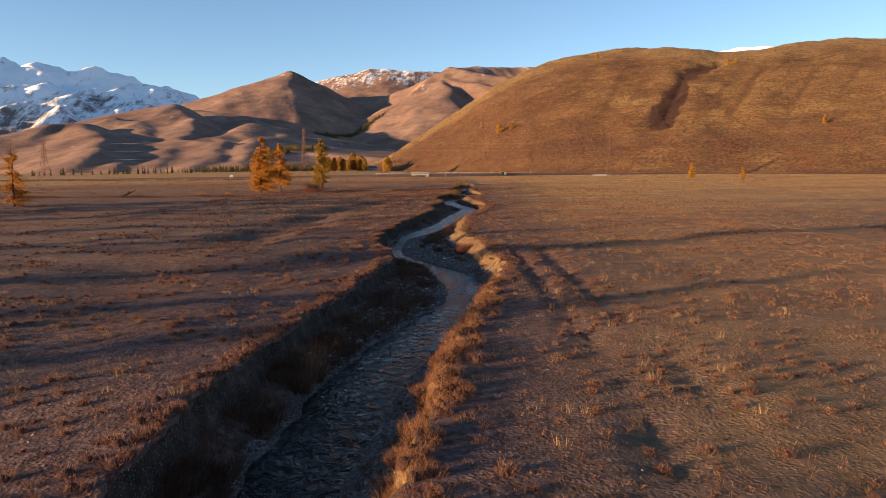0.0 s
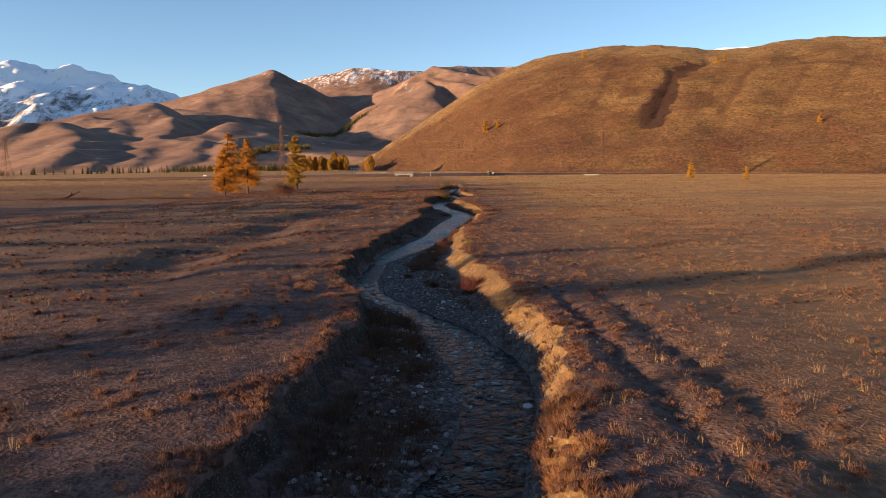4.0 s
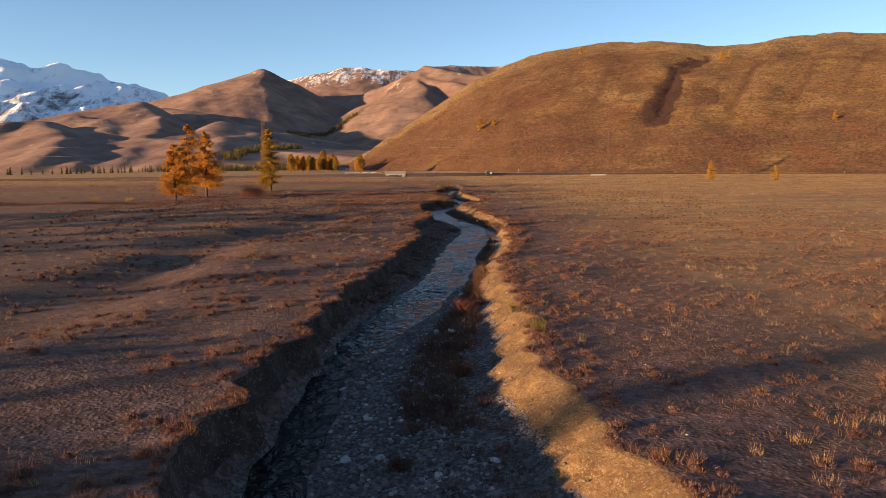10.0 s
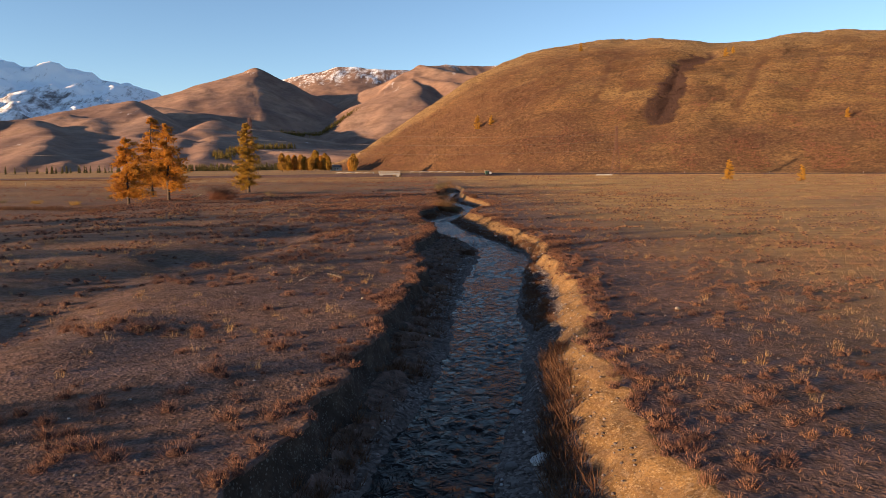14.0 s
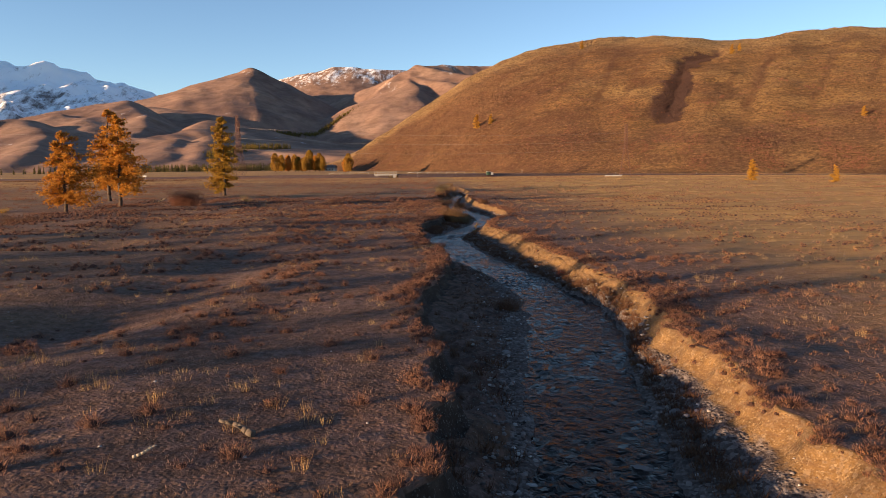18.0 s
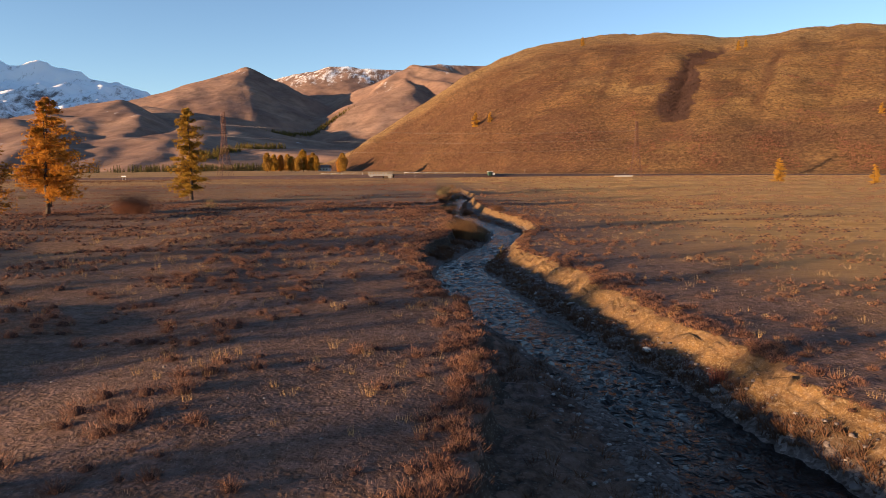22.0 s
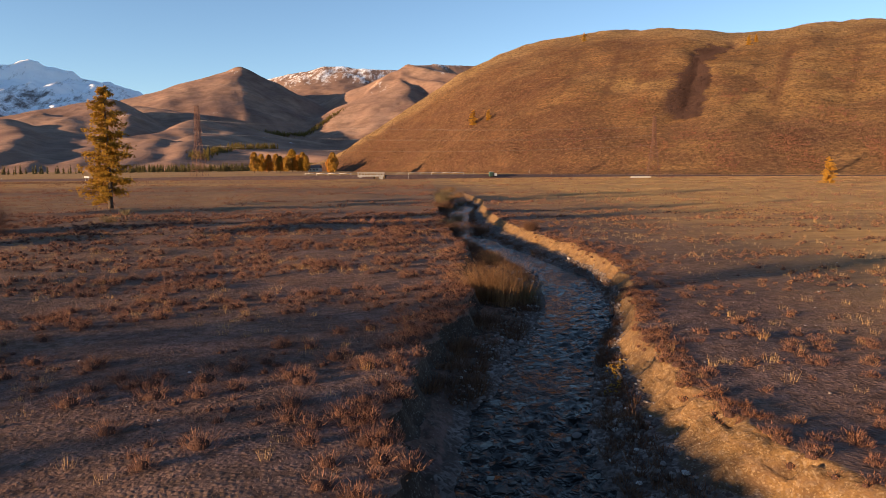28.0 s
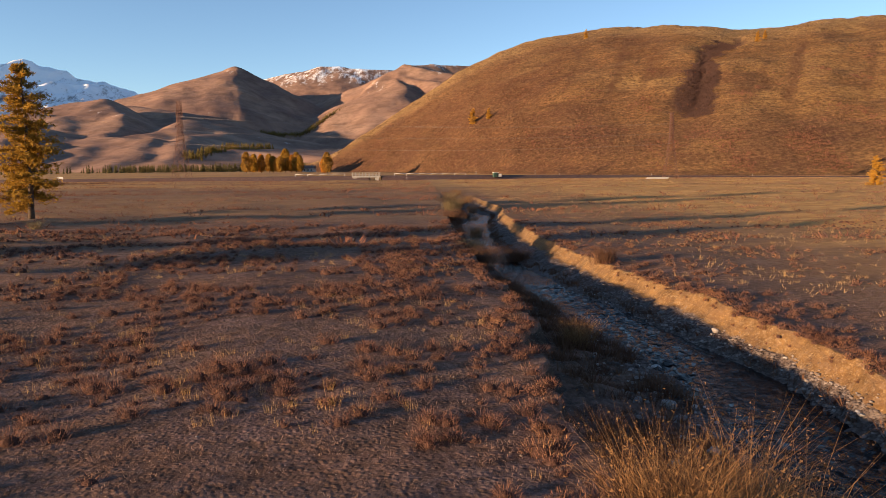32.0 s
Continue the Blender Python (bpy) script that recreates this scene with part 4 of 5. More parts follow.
def on_hill(bearing, up):
    h = np.array(HILL)
    rc, rf = np.interp(bearing, h[:, 0], h[:, 2]), np.interp(bearing, h[:, 0], h[:, 3])
    r = rf + up * (rc - rf)
    x, y = HILL_HUB[0] + r * math.sin(radians(bearing)), HILL_HUB[1] + r * math.cos(radians(bearing))
    z = float(hill_height(np.array([float(bearing)]), np.array([r]))[0][0])
    return x, y, z + float(plain_height(np.array([x]), np.array([y]))[0]) - 0.9


for bearing, up, size in ((5.5, 0.30, 1.7), (6.6, 0.31, 1.2), (13.6, 0.78, 1.3), (24.3, 0.80, 1.2), (24.8, 0.83, 1.0), (32.6, 0.2, 0.9)):
    x, y, z = on_hill(bearing, up)
    larch(x, y, Y_1, "lone yellow larch on the hillside", "larches on the hillside", bearing * 40, size, z)

# ---- golden grove and dark forest edge beyond the road ----
def broad_tree(tall, seed, mat):
    rng = np.random.RandomState(seed)
    bm = bmesh.new()
    tube(bm, (0, 0, -0.2), (0.05, 0, tall * 0.35), 0.22, 0.15, 7)
    tube(bm, (0.05, 0, tall * 0.35), (0, 0.05, tall * 0.85), 0.15, 0.04, 6)
    for i in range(9):
        a, h = i * 2.4, tall * (0.2 + 0.06 * i)
        tube(bm, (0, 0, h), (math.cos(a) * tall * 0.16, math.sin(a) * tall * 0.16, h + tall * 0.17), 0.06, 0.02, 4)
    n = 1500
    u = rng.uniform(0.08, 1, n)
    a = rng.uniform(0, 6.28, n)
    r = tall * 0.24 * np.sin(np.pi * np.clip(u * 0.86 + 0.1, 0, 1)) ** 0.7 * np.sqrt(rng.uniform(0.1, 1, n)) * (1 + 0.25 * np.sin(a * 3 + u * 9 + seed))
    c = np.stack([np.cos(a) * r, np.sin(a) * r, u * tall], 1)
    d = rng.normal(0, 1, (n, 2, 3))
    d /= np.linalg.norm(d, axis=2)[:, :, None]
    s = tall * 0.035
    v = np.stack([c - d[:, 0] * s, c + d[:, 1] * s, c + d[:, 0] * s, c - d[:, 1] * s], 1).reshape(-1, 3)
    me = bpy.data.meshes.new("trunk")
    bm.to_mesh(me)
    bm.free()
    me.materials.append(M_BARK)
    return me, mesh_of("crown", v, np.arange(len(v)).reshape(-1, 4), mat, False)


POPLARS = [broad_tree(11, 3, M_BIRCH), broad_tree(12, 6, M_LARCHG), broad_tree(10, 9, M_LARCH)]


def poplar(x, y, kind, size, label, group=""):
    t = thing("poplar_tree", x, y, label, "tree", group, 37 * kind + 11 * size, None, size)
    for n, m in zip(("trunk", "crown"), POPLARS[kind % 3]):
        o = part(n, m, None, t)
        if n == "crown":
            o["kind"] = "stuff"


rng = np.random.RandomState(40)
for i in range(11):
    poplar(-109 + 3.7 * i + rng.uniform(-2, 2), 690 + rng.uniform(-14, 14), i, rng.uniform(1.05, 1.5), "rounded golden poplar in a roadside grove", "golden grove")
poplar(-41.5, 586, 0, 1.2, "lone golden poplar beside the road")
poplar(-44, 590, 2, 1.0, "lone golden poplar beside the road")


def forest(name, spots, tall, mat, seed, label):
    """Far conifers: each a ragged spire of crossed sprays."""
    rng = np.random.RandomState(seed)
    vs = []
    for x, y, z in spots:
        h = tall * rng.uniform(0.55, 1.15)
        k = 26
        u = rng.uniform(0.05, 1, k)
        a = rng.uniform(0, 6.28, k)
        r = h * 0.2 * (1 - u) ** 0.7 + 0.15
        c = np.stack([x + 0 * u, y + 0 * u, z + u * h], 1)
        tip = c + np.stack([np.cos(a) * r, np.sin(a) * r, -0.05 * h * (1 - u)], 1)
        sd = np.stack([-np.sin(a), np.cos(a), 0 * a], 1) * (r * 0.55)[:, None]
        vs.append(np.stack([c + [0, 0, h * 0.09], tip + sd, tip - sd], 1).reshape(-1, 3))
        vs.append(np.array([[x - h * 0.1, y, z], [x + h * 0.1, y, z], [x, y, z + h], [x, y - h * 0.1, z], [x, y + h * 0.1, z], [x, y, z + h]]))
    v = np.concatenate(vs)
    tagged(new(name, mesh_of(name, v, np.arange(len(v)).reshape(-1, 3), mat, False)), label, "forest", kind="stuff")


def polar(bearing, reach):
    return HUB[0] + reach * math.sin(radians(bearing)), HUB[1] + reach * math.cos(radians(bearing))


def ridge_z(x, y, ridges, soft):
    return float(seg_fall(np.array([x]), np.array([y]), ridges, soft)[0])


rng = np.random.RandomState(44)
spots = []
for i in range(1700):
    b = rng.uniform(-33, -5.5)
    x, y = polar(b, rng.uniform(835, 900) + (150 * rng.uniform(0, 1) if -22 < b < -13 else 0))
    if rng.uniform() < (0.10 + 0.9 * step01(-22, -17, b)) * (0.8 + 0.5 * float(wave(np.array([b * 0.7]), np.array([0.0]), 47)[0])):
        spots.append((x, y, at_ground(x, y) - 0.3))
forest("conifer_belt", spots, 8.5, M_FIR, 45, "dark belt of conifers along the foot of the hills")
spots = []
for i in range(900):
    line = np.array([(-335, 1340), (-341, 1494), (-307, 1604), (-273, 1733)] if i < 300 else [(-494, 2560), (-399, 2690), (-322, 2802), (-215, 3030)], float)
    f = rng.uniform(0, 3)
    k = min(2, int(f))
    x, y = line[k] + (line[k + 1] - line[k]) * (f - k) + rng.normal(0, 9, 2)
    spots.append((x, y, max(at_ground(x, y), max(ridge_z(x, y, FOOT_RIDGES, 22), ridge_z(x, y, MOUNTAIN_RIDGES, 14))) - 1))
forest("larch_slope", spots, 13, M_OLIVE, 46, "straggling yellowing larch wood in a side valley")


# ---- scrub on the big hill ----
def hill_cover(name, n, seed, th, up, keep, height, spread, count, width, lean, mat, label):
    rng = np.random.RandomState(seed)
    t, u = rng.uniform(*th, n), rng.uniform(*up, n)
    h = np.array(HILL)
    rc, rf = np.interp(t, h[:, 0], h[:, 2]), np.interp(t, h[:, 0], h[:, 3])
    r = rf + u * (rc - rf)
    z, uu, d = hill_height(t, r)
    x, y = HILL_HUB[0] + r * np.sin(np.radians(t)), HILL_HUB[1] + r * np.cos(np.radians(t))
    ok = rng.uniform(0, 1, n) < keep(x, y, u, d)
    x, y, z = x[ok], y[ok], (z + plain_height(x, y) - 0.75)[ok]
    m = len(x)
    v, f = blades(np.stack([x, y, z], 1), rng.uniform(*height, m), rng.uniform(*spread, m), count, width, lean, rng)
    tagged(new(name, mesh_of(name, v, f, mat, False)), label, "scrub", kind="stuff")


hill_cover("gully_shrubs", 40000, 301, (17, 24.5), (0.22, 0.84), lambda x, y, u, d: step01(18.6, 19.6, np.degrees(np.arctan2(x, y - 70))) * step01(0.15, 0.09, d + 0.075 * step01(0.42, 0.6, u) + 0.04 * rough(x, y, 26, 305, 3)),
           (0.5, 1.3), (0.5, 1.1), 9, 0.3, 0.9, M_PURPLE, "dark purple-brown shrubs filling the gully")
hill_cover("hill_scrub", 46000, 302, (-4, 37), (0.02, 0.98), lambda x, y, u, d: np.clip(0.4 + 0.8 * rough(x, y, 45, 306, 4), 0.04, 1),
           (0.35, 0.95), (0.3, 0.8), 5, 0.34, 0.7, M_SCRUB, "low brown scrub dotted over the hillside")
hill_cover("hill_heath", 16000, 303, (9, 37), (0.03, 0.62), lambda x, y, u, d: np.clip(1.5 * rough(x, y * 0.6, 34, 307, 4) - 0.45 + 0.5 * step01(0.3, 0.1, u), 0, 1) * step01(0.62, 0.3, u),
           (0.5, 1.2), (0.5, 1.2), 7, 0.36, 0.6, M_HEATH, "dark heath bushes in patches on the hillside")

# ---- grass, tussocks and weeds ----
def patchy(x, y, size, seed):
    return rough(x, y, size, seed, 3)


def on_plain(x, y, gap=0.15):
    lt, lw, rw, rt = edges_at(y)
    return (x < lt - gap) | (x > rt + gap)


def tussocks():
    rng = np.random.RandomState(101)
    # tussocks on both sides of the stream: bushy ones beside it, simpler ones further out
    x, y = (v.ravel() for v in np.meshgrid(np.arange(-40, 44, 0.62), np.arange(4, 195, 0.62)))
    x, y = x + rng.uniform(-0.3, 0.3, len(x)), y + rng.uniform(-0.3, 0.3, len(y))
    lt, lw, rw, rt = edges_at(y)
    want = np.where(x < lt, np.interp(y, [0, 40, 75, 95, 115, 135, 150, 190], [0.56, 0.52, 0.46, 0.34, 0.44, 0.56, 0.90, 1.0]), np.interp(y, [0, 60, 90, 120, 190], [0.85, 0.85, 0.62, 0.45, 0.5]))
    want = want * np.clip(0.60 + 1.25 * patchy(x, y, 9, 103), 0.04, 1.9)
    ok = on_plain(x, y, 0.1) & (rng.uniform(0, 1, len(x)) < want) & (np.abs(x) < 0.66 * (y + 12))
    x, y = x[ok], y[ok]
    big = rng.uniform(0, 1, len(x)) ** 1.5
    h = (0.14 + 0.22 * big) * np.interp(y, [0, 60, 120, 190], [0.8, 0.9, 1.1, 1.2])
    h = np.where(x > lt[ok] + 2, h * 0.74, h)
    r = h * rng.uniform(0.65, 1.1, len(x))
    near = (x > -12) & (x < 14)
    right = x > 2
    gold = rng.uniform(0, 1, len(x)) < np.where(right, 0.62, 0.0)
    label = "scattered rust-brown tussocks on the steppe"
    heath("tussock_grass", x[near & (big > 0.3) & ~gold], y[near & (big > 0.3) & ~gold], h[near & (big > 0.3) & ~gold], r[near & (big > 0.3) & ~gold], 250, 0.009, M_TUFT, 104, label)
    for name, m, count, width, mat, seed in (("golden_tufts", near & (big > 0.3) & gold, 120, 0.009, M_GOLD, 119), ("small_tussocks", near & (big <= 0.3), 70, 0.010, M_TUFT, 106),
                                             ("outer_tussocks", ~near & ~gold, 34, 0.032, M_TUFT, 117), ("golden_tussocks", ~near & gold, 32, 0.032, M_GOLD, 120)):
        heath(name, x[m], y[m], h[m], r[m], count, width, mat, seed, "golden tussocks on the open plain" if gold[m].all() else label)
    # fringes on the edges of the banks: tall grass over the first reach, low shrubs further up
    x, y, h = [], [], []
    for side, y0, y1, n, big in ((0, 4, 60, 150, 0.24), (1, 4, 80, 200, 0.26), (1, 80, 165, 160, 0.24)):
        yy = rng.uniform(y0, y1, n)
        lt, lw, rw, rt = edges_at(yy)
        off = np.abs(rng.normal(0.1, 0.55, n))
        xx = np.where(side, rt + off - 0.1, lt - off + 0.06)
        x.append(xx), y.append(yy), h.append(rng.uniform(0.4, 1.0, n) * big * 0.8)
    x, y, h = (np.concatenate(v) for v in (x, y, h))
    cover("bank_grass", x, y, h * 1.1, h * 0.65, 84, 0.0085, 0.42, M_TUFT, 105, "rust-red grass hanging over the stream banks", "grass", dome=0.3)
    x, y, h = [], [], []
    for side, y0, y1, n, big, wide in ((0, 4, 42, 170, 0.34, 0.35), (0, 42, 52, 20, 0.22, 0.3), (0, 52, 84, 120, 0.24, 0.25), (0, 84, 104, 90, 0.27, 0.3), (0, 104, 150, 230, 0.34, 0.5), (0, 150, 200, 160, 0.34, 0.6),
                                       (1, 34, 60, 90, 0.24, 0.4), (1, 60, 84, 90, 0.28, 0.4), (1, 84, 132, 300, 0.30, 0.8), (1, 132, 200, 220, 0.28, 0.6)):
        yy = rng.uniform(y0, y1, n)
        lt, lw, rw, rt = edges_at(yy)
        off = np.abs(rng.normal(0.0, wide, n))
        x.append(np.where(side, rt + off - 0.05, lt - off)), y.append(yy), h.append(rng.uniform(0.55, 1.0, n) * big)
    x, y, h = (np.concatenate(v) for v in (x, y, h))
    heath("bank_shrubs", x, y, h, h * rng.uniform(0.7, 1.1, len(x)), 120, 0.011, M_TUFT, 127, "rust-brown dwarf shrubs lining the stream banks")
    n = 300
    y = rng.uniform(5, 34, n)
    x = edges_at(y)[3] + np.abs(rng.normal(0, 0.45, n)) - 0.42
    h = rng.uniform(0.24, 0.46, n)
    heath("bank_tall_grass", x, y, h, h * rng.uniform(0.5, 0.8, n), 230, 0.0075, M_FRINGE, 128, "tall golden-red grass on the edge of the bank")
    n = 560
    y = rng.uniform(84, 170, n)
    x = edges_at(y)[3] + rng.normal(0.12, 0.2, n)
    h = rng.uniform(0.08, 0.20, n)
    heath("bank_lip_grass", x, y, h, h * rng.uniform(0.6, 1.0, n), 70, 0.010, M_FRINGE, 131, "golden-red grass on the lip of the gravel bank")
    # paler straw stalks
    x, y = scatter(rng, 14000, -26, 36, 4, 190)
    want = np.where(x > 2, 0.35, np.interp(y, [60, 95], [0.3, 0.7])) * np.clip(0.6 + 1.1 * patchy(x, y, 12, 107), 0, 2)
    ok = on_plain(x, y) & (rng.uniform(0, 1, len(x)) < want)
    x, y = x[ok], y[ok]
    cover("straw_grass", x, y, rng.uniform(0.12, 0.32, len(x)), rng.uniform(0.08, 0.25, len(x)), 22, 0.007, 0.25, M_PALE, 108, "pale dry grass stalks on the steppe", "grass")
    # short turf close to the stream
    x, y = scatter(rng, 26000, -15, 9, 5, 168)
    ok = on_plain(x, y, 0.05) & (rng.uniform(0, 1, len(x)) < np.clip(0.65 + 0.6 * patchy(x, y, 5, 109), 0.15, 1))
    x, y = x[ok], y[ok]
    cover("short_turf", x, y, rng.uniform(0.035, 0.10, len(x)), rng.uniform(0.06, 0.17, len(x)), 7, 0.013, 0.7, M_STRAW, 110, "short grazed turf", "grass", 0.01)
    x, y = scatter(rng, 24000, -18, 6, 5, 168)
    ok = on_plain(x, y, 0.05) & (x < edges_at(y)[0]) & (rng.uniform(0, 1, len(x)) < np.clip(0.75 + 0.6 * patchy(x, y, 4, 129), 0.2, 1))
    x, y = x[ok], y[ok]
    h = rng.uniform(0.08, 0.19, len(x))
    heath("low_grass", x, y, h, h * rng.uniform(0.8, 1.4, len(x)), 20, 0.014, M_TURF, 130, "low brown grass clumps between the tussocks", heart=0)
    # dense golden turf on the open ground right of the stream
    x, y = scatter(rng, 26000, -2, 30, 8, 105)
    lt, lw, rw, rt = edges_at(y)
    ok = (x > rt + 0.1) & (rng.uniform(0, 1, len(x)) < np.clip(0.8 + 0.7 * patchy(x, y, 4, 125), 0.1, 1)) & (np.abs(x) < 0.66 * (y + 8))
    x, y = x[ok], y[ok]
    far = np.clip((x - 6) / 20, 0, 1)
    cover("golden_turf", x, y, rng.uniform(0.06, 0.16, len(x)), rng.uniform(0.06, 0.14, len(x)) * (1 + far), 9, 0.009 + 0.012 * far, 0.6, M_GOLD, 126, "dense golden dry turf beside the stream", "grass", 0.01, 0.3)
    # middle distance: a rusty heath in bands, thinning out to bare golden grass before the road
    x, y = scatter(rng, 120000, -150, 165, 20, 376)
    d = np.where(x < 0, -37 - x, x - 41)
    band = np.clip(0.34 + 1.1 * patchy(x * 0.35, y * 1.5, 30, 111), 0.02, 1)
    band = band * np.where(x > 10, np.interp(y, [60, 190, 225, 260, 376], [0.55, 0.75, 0.35, 0.10, 0.12]), np.interp(y, [60, 150, 260, 330, 376], [0.6, 0.95, 0.8, 0.5, 0.6]))
    ok = on_plain(x, y) & ((d > 0) | (y > 193)) & (rng.uniform(0, 1, len(x)) < band) & (np.abs(x) < 0.66 * (y + 25))
    x, y = x[ok], y[ok]
    h = rng.uniform(0.14, 0.36, len(x)) * np.interp(y, [190, 370], [1.0, 1.3])
    heath("far_tussocks", x, y, h, h * rng.uniform(0.9, 1.5, len(x)), 12, 0.075, M_HEATH, 112, "rust-brown tussocks spread over the plain", heart=0)
    # dark scrub along two old terrace edges left of the larches
    x = np.concatenate([rng.uniform(-125, -36, 900), rng.uniform(-300, -82, 900)])
    y = np.concatenate([149 + 0.10 * (-36 - x[:900]) + rng.normal(0, 1.4, 900), 352 + 0.42 * (-82 - x[900:]) + rng.normal(0, 2.5, 900)])
    h = rng.uniform(0.25, 0.6, len(x)) * np.where(y > 250, 1.3, 1.0)
    cover("dark_scrub", x, y, h, h * 2.2, 22, 0.05, 0.6, M_WEED, 118, "dark scrub along an old terrace edge", "scrub")
    # golden grass standing on the wide plain right of the stream
    x, y = scatter(rng, 24000, 12, 190, 70, 372)
    ok = (np.abs(x) < 0.66 * (y + 25)) & on_plain(x, y, 2) & ((x > 30) | (y > 150)) & (rng.uniform(0, 1, len(x)) < np.clip(0.7 + 0.7 * patchy(x * 0.5, y * 1.6, 40, 115), 0.08, 1))
    x, y = x[ok], y[ok]
    cover("golden_grass", x, y, rng.uniform(0.10, 0.24, len(x)), rng.uniform(0.3, 0.9, len(x)), 10, np.interp(y, [100, 370], [0.018, 0.05]), 0.45, M_PALE, 116, "pale golden grass over the wide plain", "grass")
    x, y = scatter(rng, 12000, -210, 230, 180, 430)
    ok = on_plain(x, y, 1) & (rng.uniform(0, 1, len(x)) < np.clip(0.3 + 0.9 * patchy(x * 0.5, y * 1.8, 60, 113), 0.0, 1))
    x, y = x[ok], y[ok]
    h = rng.uniform(0.2, 0.5, len(x))
    cover("low_scrub", x, y, h, h * 2.4, 8, 0.14, 0.8, M_HEATH, 114, "low reddish scrub on the far plain", "scrub")


def weeds():
    rng = np.random.RandomState(121)
    x, y, h = [], [], []
    for y0, y1, n, big in ((12, 46, 2100, 0.40), (84, 116, 380, 0.28), (138, 172, 1300, 0.4), (60, 84, 500, 0.25), (172, 230, 500, 0.5)):
        yy = rng.uniform(y0, y1, n)
        lt, lw, rw, rt = edges_at(yy)
        u = rng.uniform(0.18, 0.9, n)
        keep = (lw - lt > 0.8) & (rng.uniform(0, 1, n) < np.clip(0.7 + 0.8 * patchy(lt + u, yy, 4, 122), 0.1, 1))
        x.append((lt + u * (lw - lt))[keep]), y.append(yy[keep]), h.append(rng.uniform(0.4, 1.1, keep.sum()) * big)
    for y0, y1, n, big, u0, u1 in ((6, 44, 420, 0.2, 0.1, 0.9), (58, 80, 700, 0.34, 0.3, 0.62), (46, 60, 120, 0.3, 0.45, 0.75), (84, 112, 900, 0.2, 0.06, 0.5), (112, 145, 1000, 0.2, 0.04, 0.48), (145, 230, 400, 0.3, 0.02, 0.3)):
        yy = rng.uniform(y0, y1, n)
        lt, lw, rw, rt = edges_at(yy)
        u = rng.uniform(u0, u1, n)
        x.append(rw + u * (rt - rw)), y.append(yy), h.append(rng.uniform(0.4, 1.1, n) * big)
    x, y, h = (np.concatenate(v) for v in (x, y, h))
    cover("bank_weeds", x, y, h, h * 0.6, 22, 0.018, 0.5, M_WEED, 123, "dark withered weeds on the shaded banks", "weeds")


tussocks()
weeds()


# ---- shrubs that stand alone ----
def shrub(x, y, tall, wide, mat, seed, label, stems=260, z=None, droop=0.25, name="shrub", category="shrub"):
    """A shrub: woody base stems and a fan of thin twigs."""
    rng = np.random.RandomState(seed)
    t = thing(name, x, y, label, category, z=z)
    n = 9
    bm = bmesh.new()
    for i in range(n):
        a, k = 6.28 * i / n + rng.uniform(-0.3, 0.3), rng.uniform(0.3, 0.75)
        tube(bm, (0.05 * math.cos(a), 0.05 * math.sin(a), -0.12), (wide * 0.3 * k * math.cos(a), wide * 0.3 * k * math.sin(a), tall * 0.55 * k), 0.02, 0.008, 5)
    part("stem_base", bm, M_BARK, t)
    nb = 14 if stems < 1000 else 46
    loose = 0.13 if stems < 1000 else 0.2
    base = np.stack([rng.normal(0, wide * loose, nb), rng.normal(0, wide * loose, nb), np.full(nb, -0.05)], 1)
    v, f = blades(base, tall * rng.uniform(0.55 if nb > 14 else 0.9, 1.05, nb), np.full(nb, wide * 0.12), stems // nb, 0.011 if nb == 14 else 0.0075, (0.36 if nb == 14 else 0.4) * wide / tall, rng, droop, 2)
    part("twig_fan", mesh_of("twig_fan", v, f, mat, False), None, t)["kind"] = "stuff"
    m = stems * (2 if stems == 1900 else 4)
    j = rng.randint(0, len(v) // 5, m)
    s = rng.uniform(0.25, 1.0, m)[:, None]
    p = v[j * 5 + 2] * (1 - s) + v[j * 5 + 4] * s + rng.normal(0, 0.015, (m, 3))
    d = rng.normal(0, 1, (m, 2, 3)) * 0.010 * (0.7 + tall * 0.3)
    lv = np.stack([p, p + d[:, 0], p + d[:, 0] + d[:, 1], p + d[:, 1]], 1).reshape(-1, 3)
    part("foliage", mesh_of("foliage", lv, np.arange(len(lv)).reshape(-1, 4), mat, False), None, t)["kind"] = "stuff"
    return t


shrub(3.7, 148.6, 1.8, 2.7, M_WILLOW, 1, "tall yellow-brown willow bush on the stream bank", 1900, droop=-0.05, name="willow_bush", category="bush")
shrub(5.2, 149.6, 1.3, 1.6, M_GREYBUSH, 2, "greyish willow bush beside the water", 500, name="willow_bush", category="bush")
shrub(6.0, 214, 2.1, 3.2, M_GREYBUSH, 3, "pale grey-brown willow thicket beside the stream", 700, name="willow_bush", category="bush")
shrub(6.4, 196, 1.5, 2.4, M_WILLOW, 4, "straw-coloured bush beside the stream", 500, name="willow_bush", category="bush")
shrub(4.4, 178, 1.3, 2.8, M_WEED, 25, "dark bare bush hanging over the shaded bank", 900, name="willow_bush", category="bush")
shrub(5.0, 206, 1.5, 3.0, M_WEED, 26, "dark bare bush hanging over the shaded bank", 700, name="willow_bush", category="bush")
shrub(9.6, 172, 1.0, 1.8, M_WEED, 27, "dark brown bush at the foot of the scarp", 500, name="willow_bush", category="bush")
shrub(8.6, 246, 1.6, 3.0, M_GREYBUSH, 28, "pale grey-brown willow thicket beside the stream", 500, name="willow_bush", category="bush")
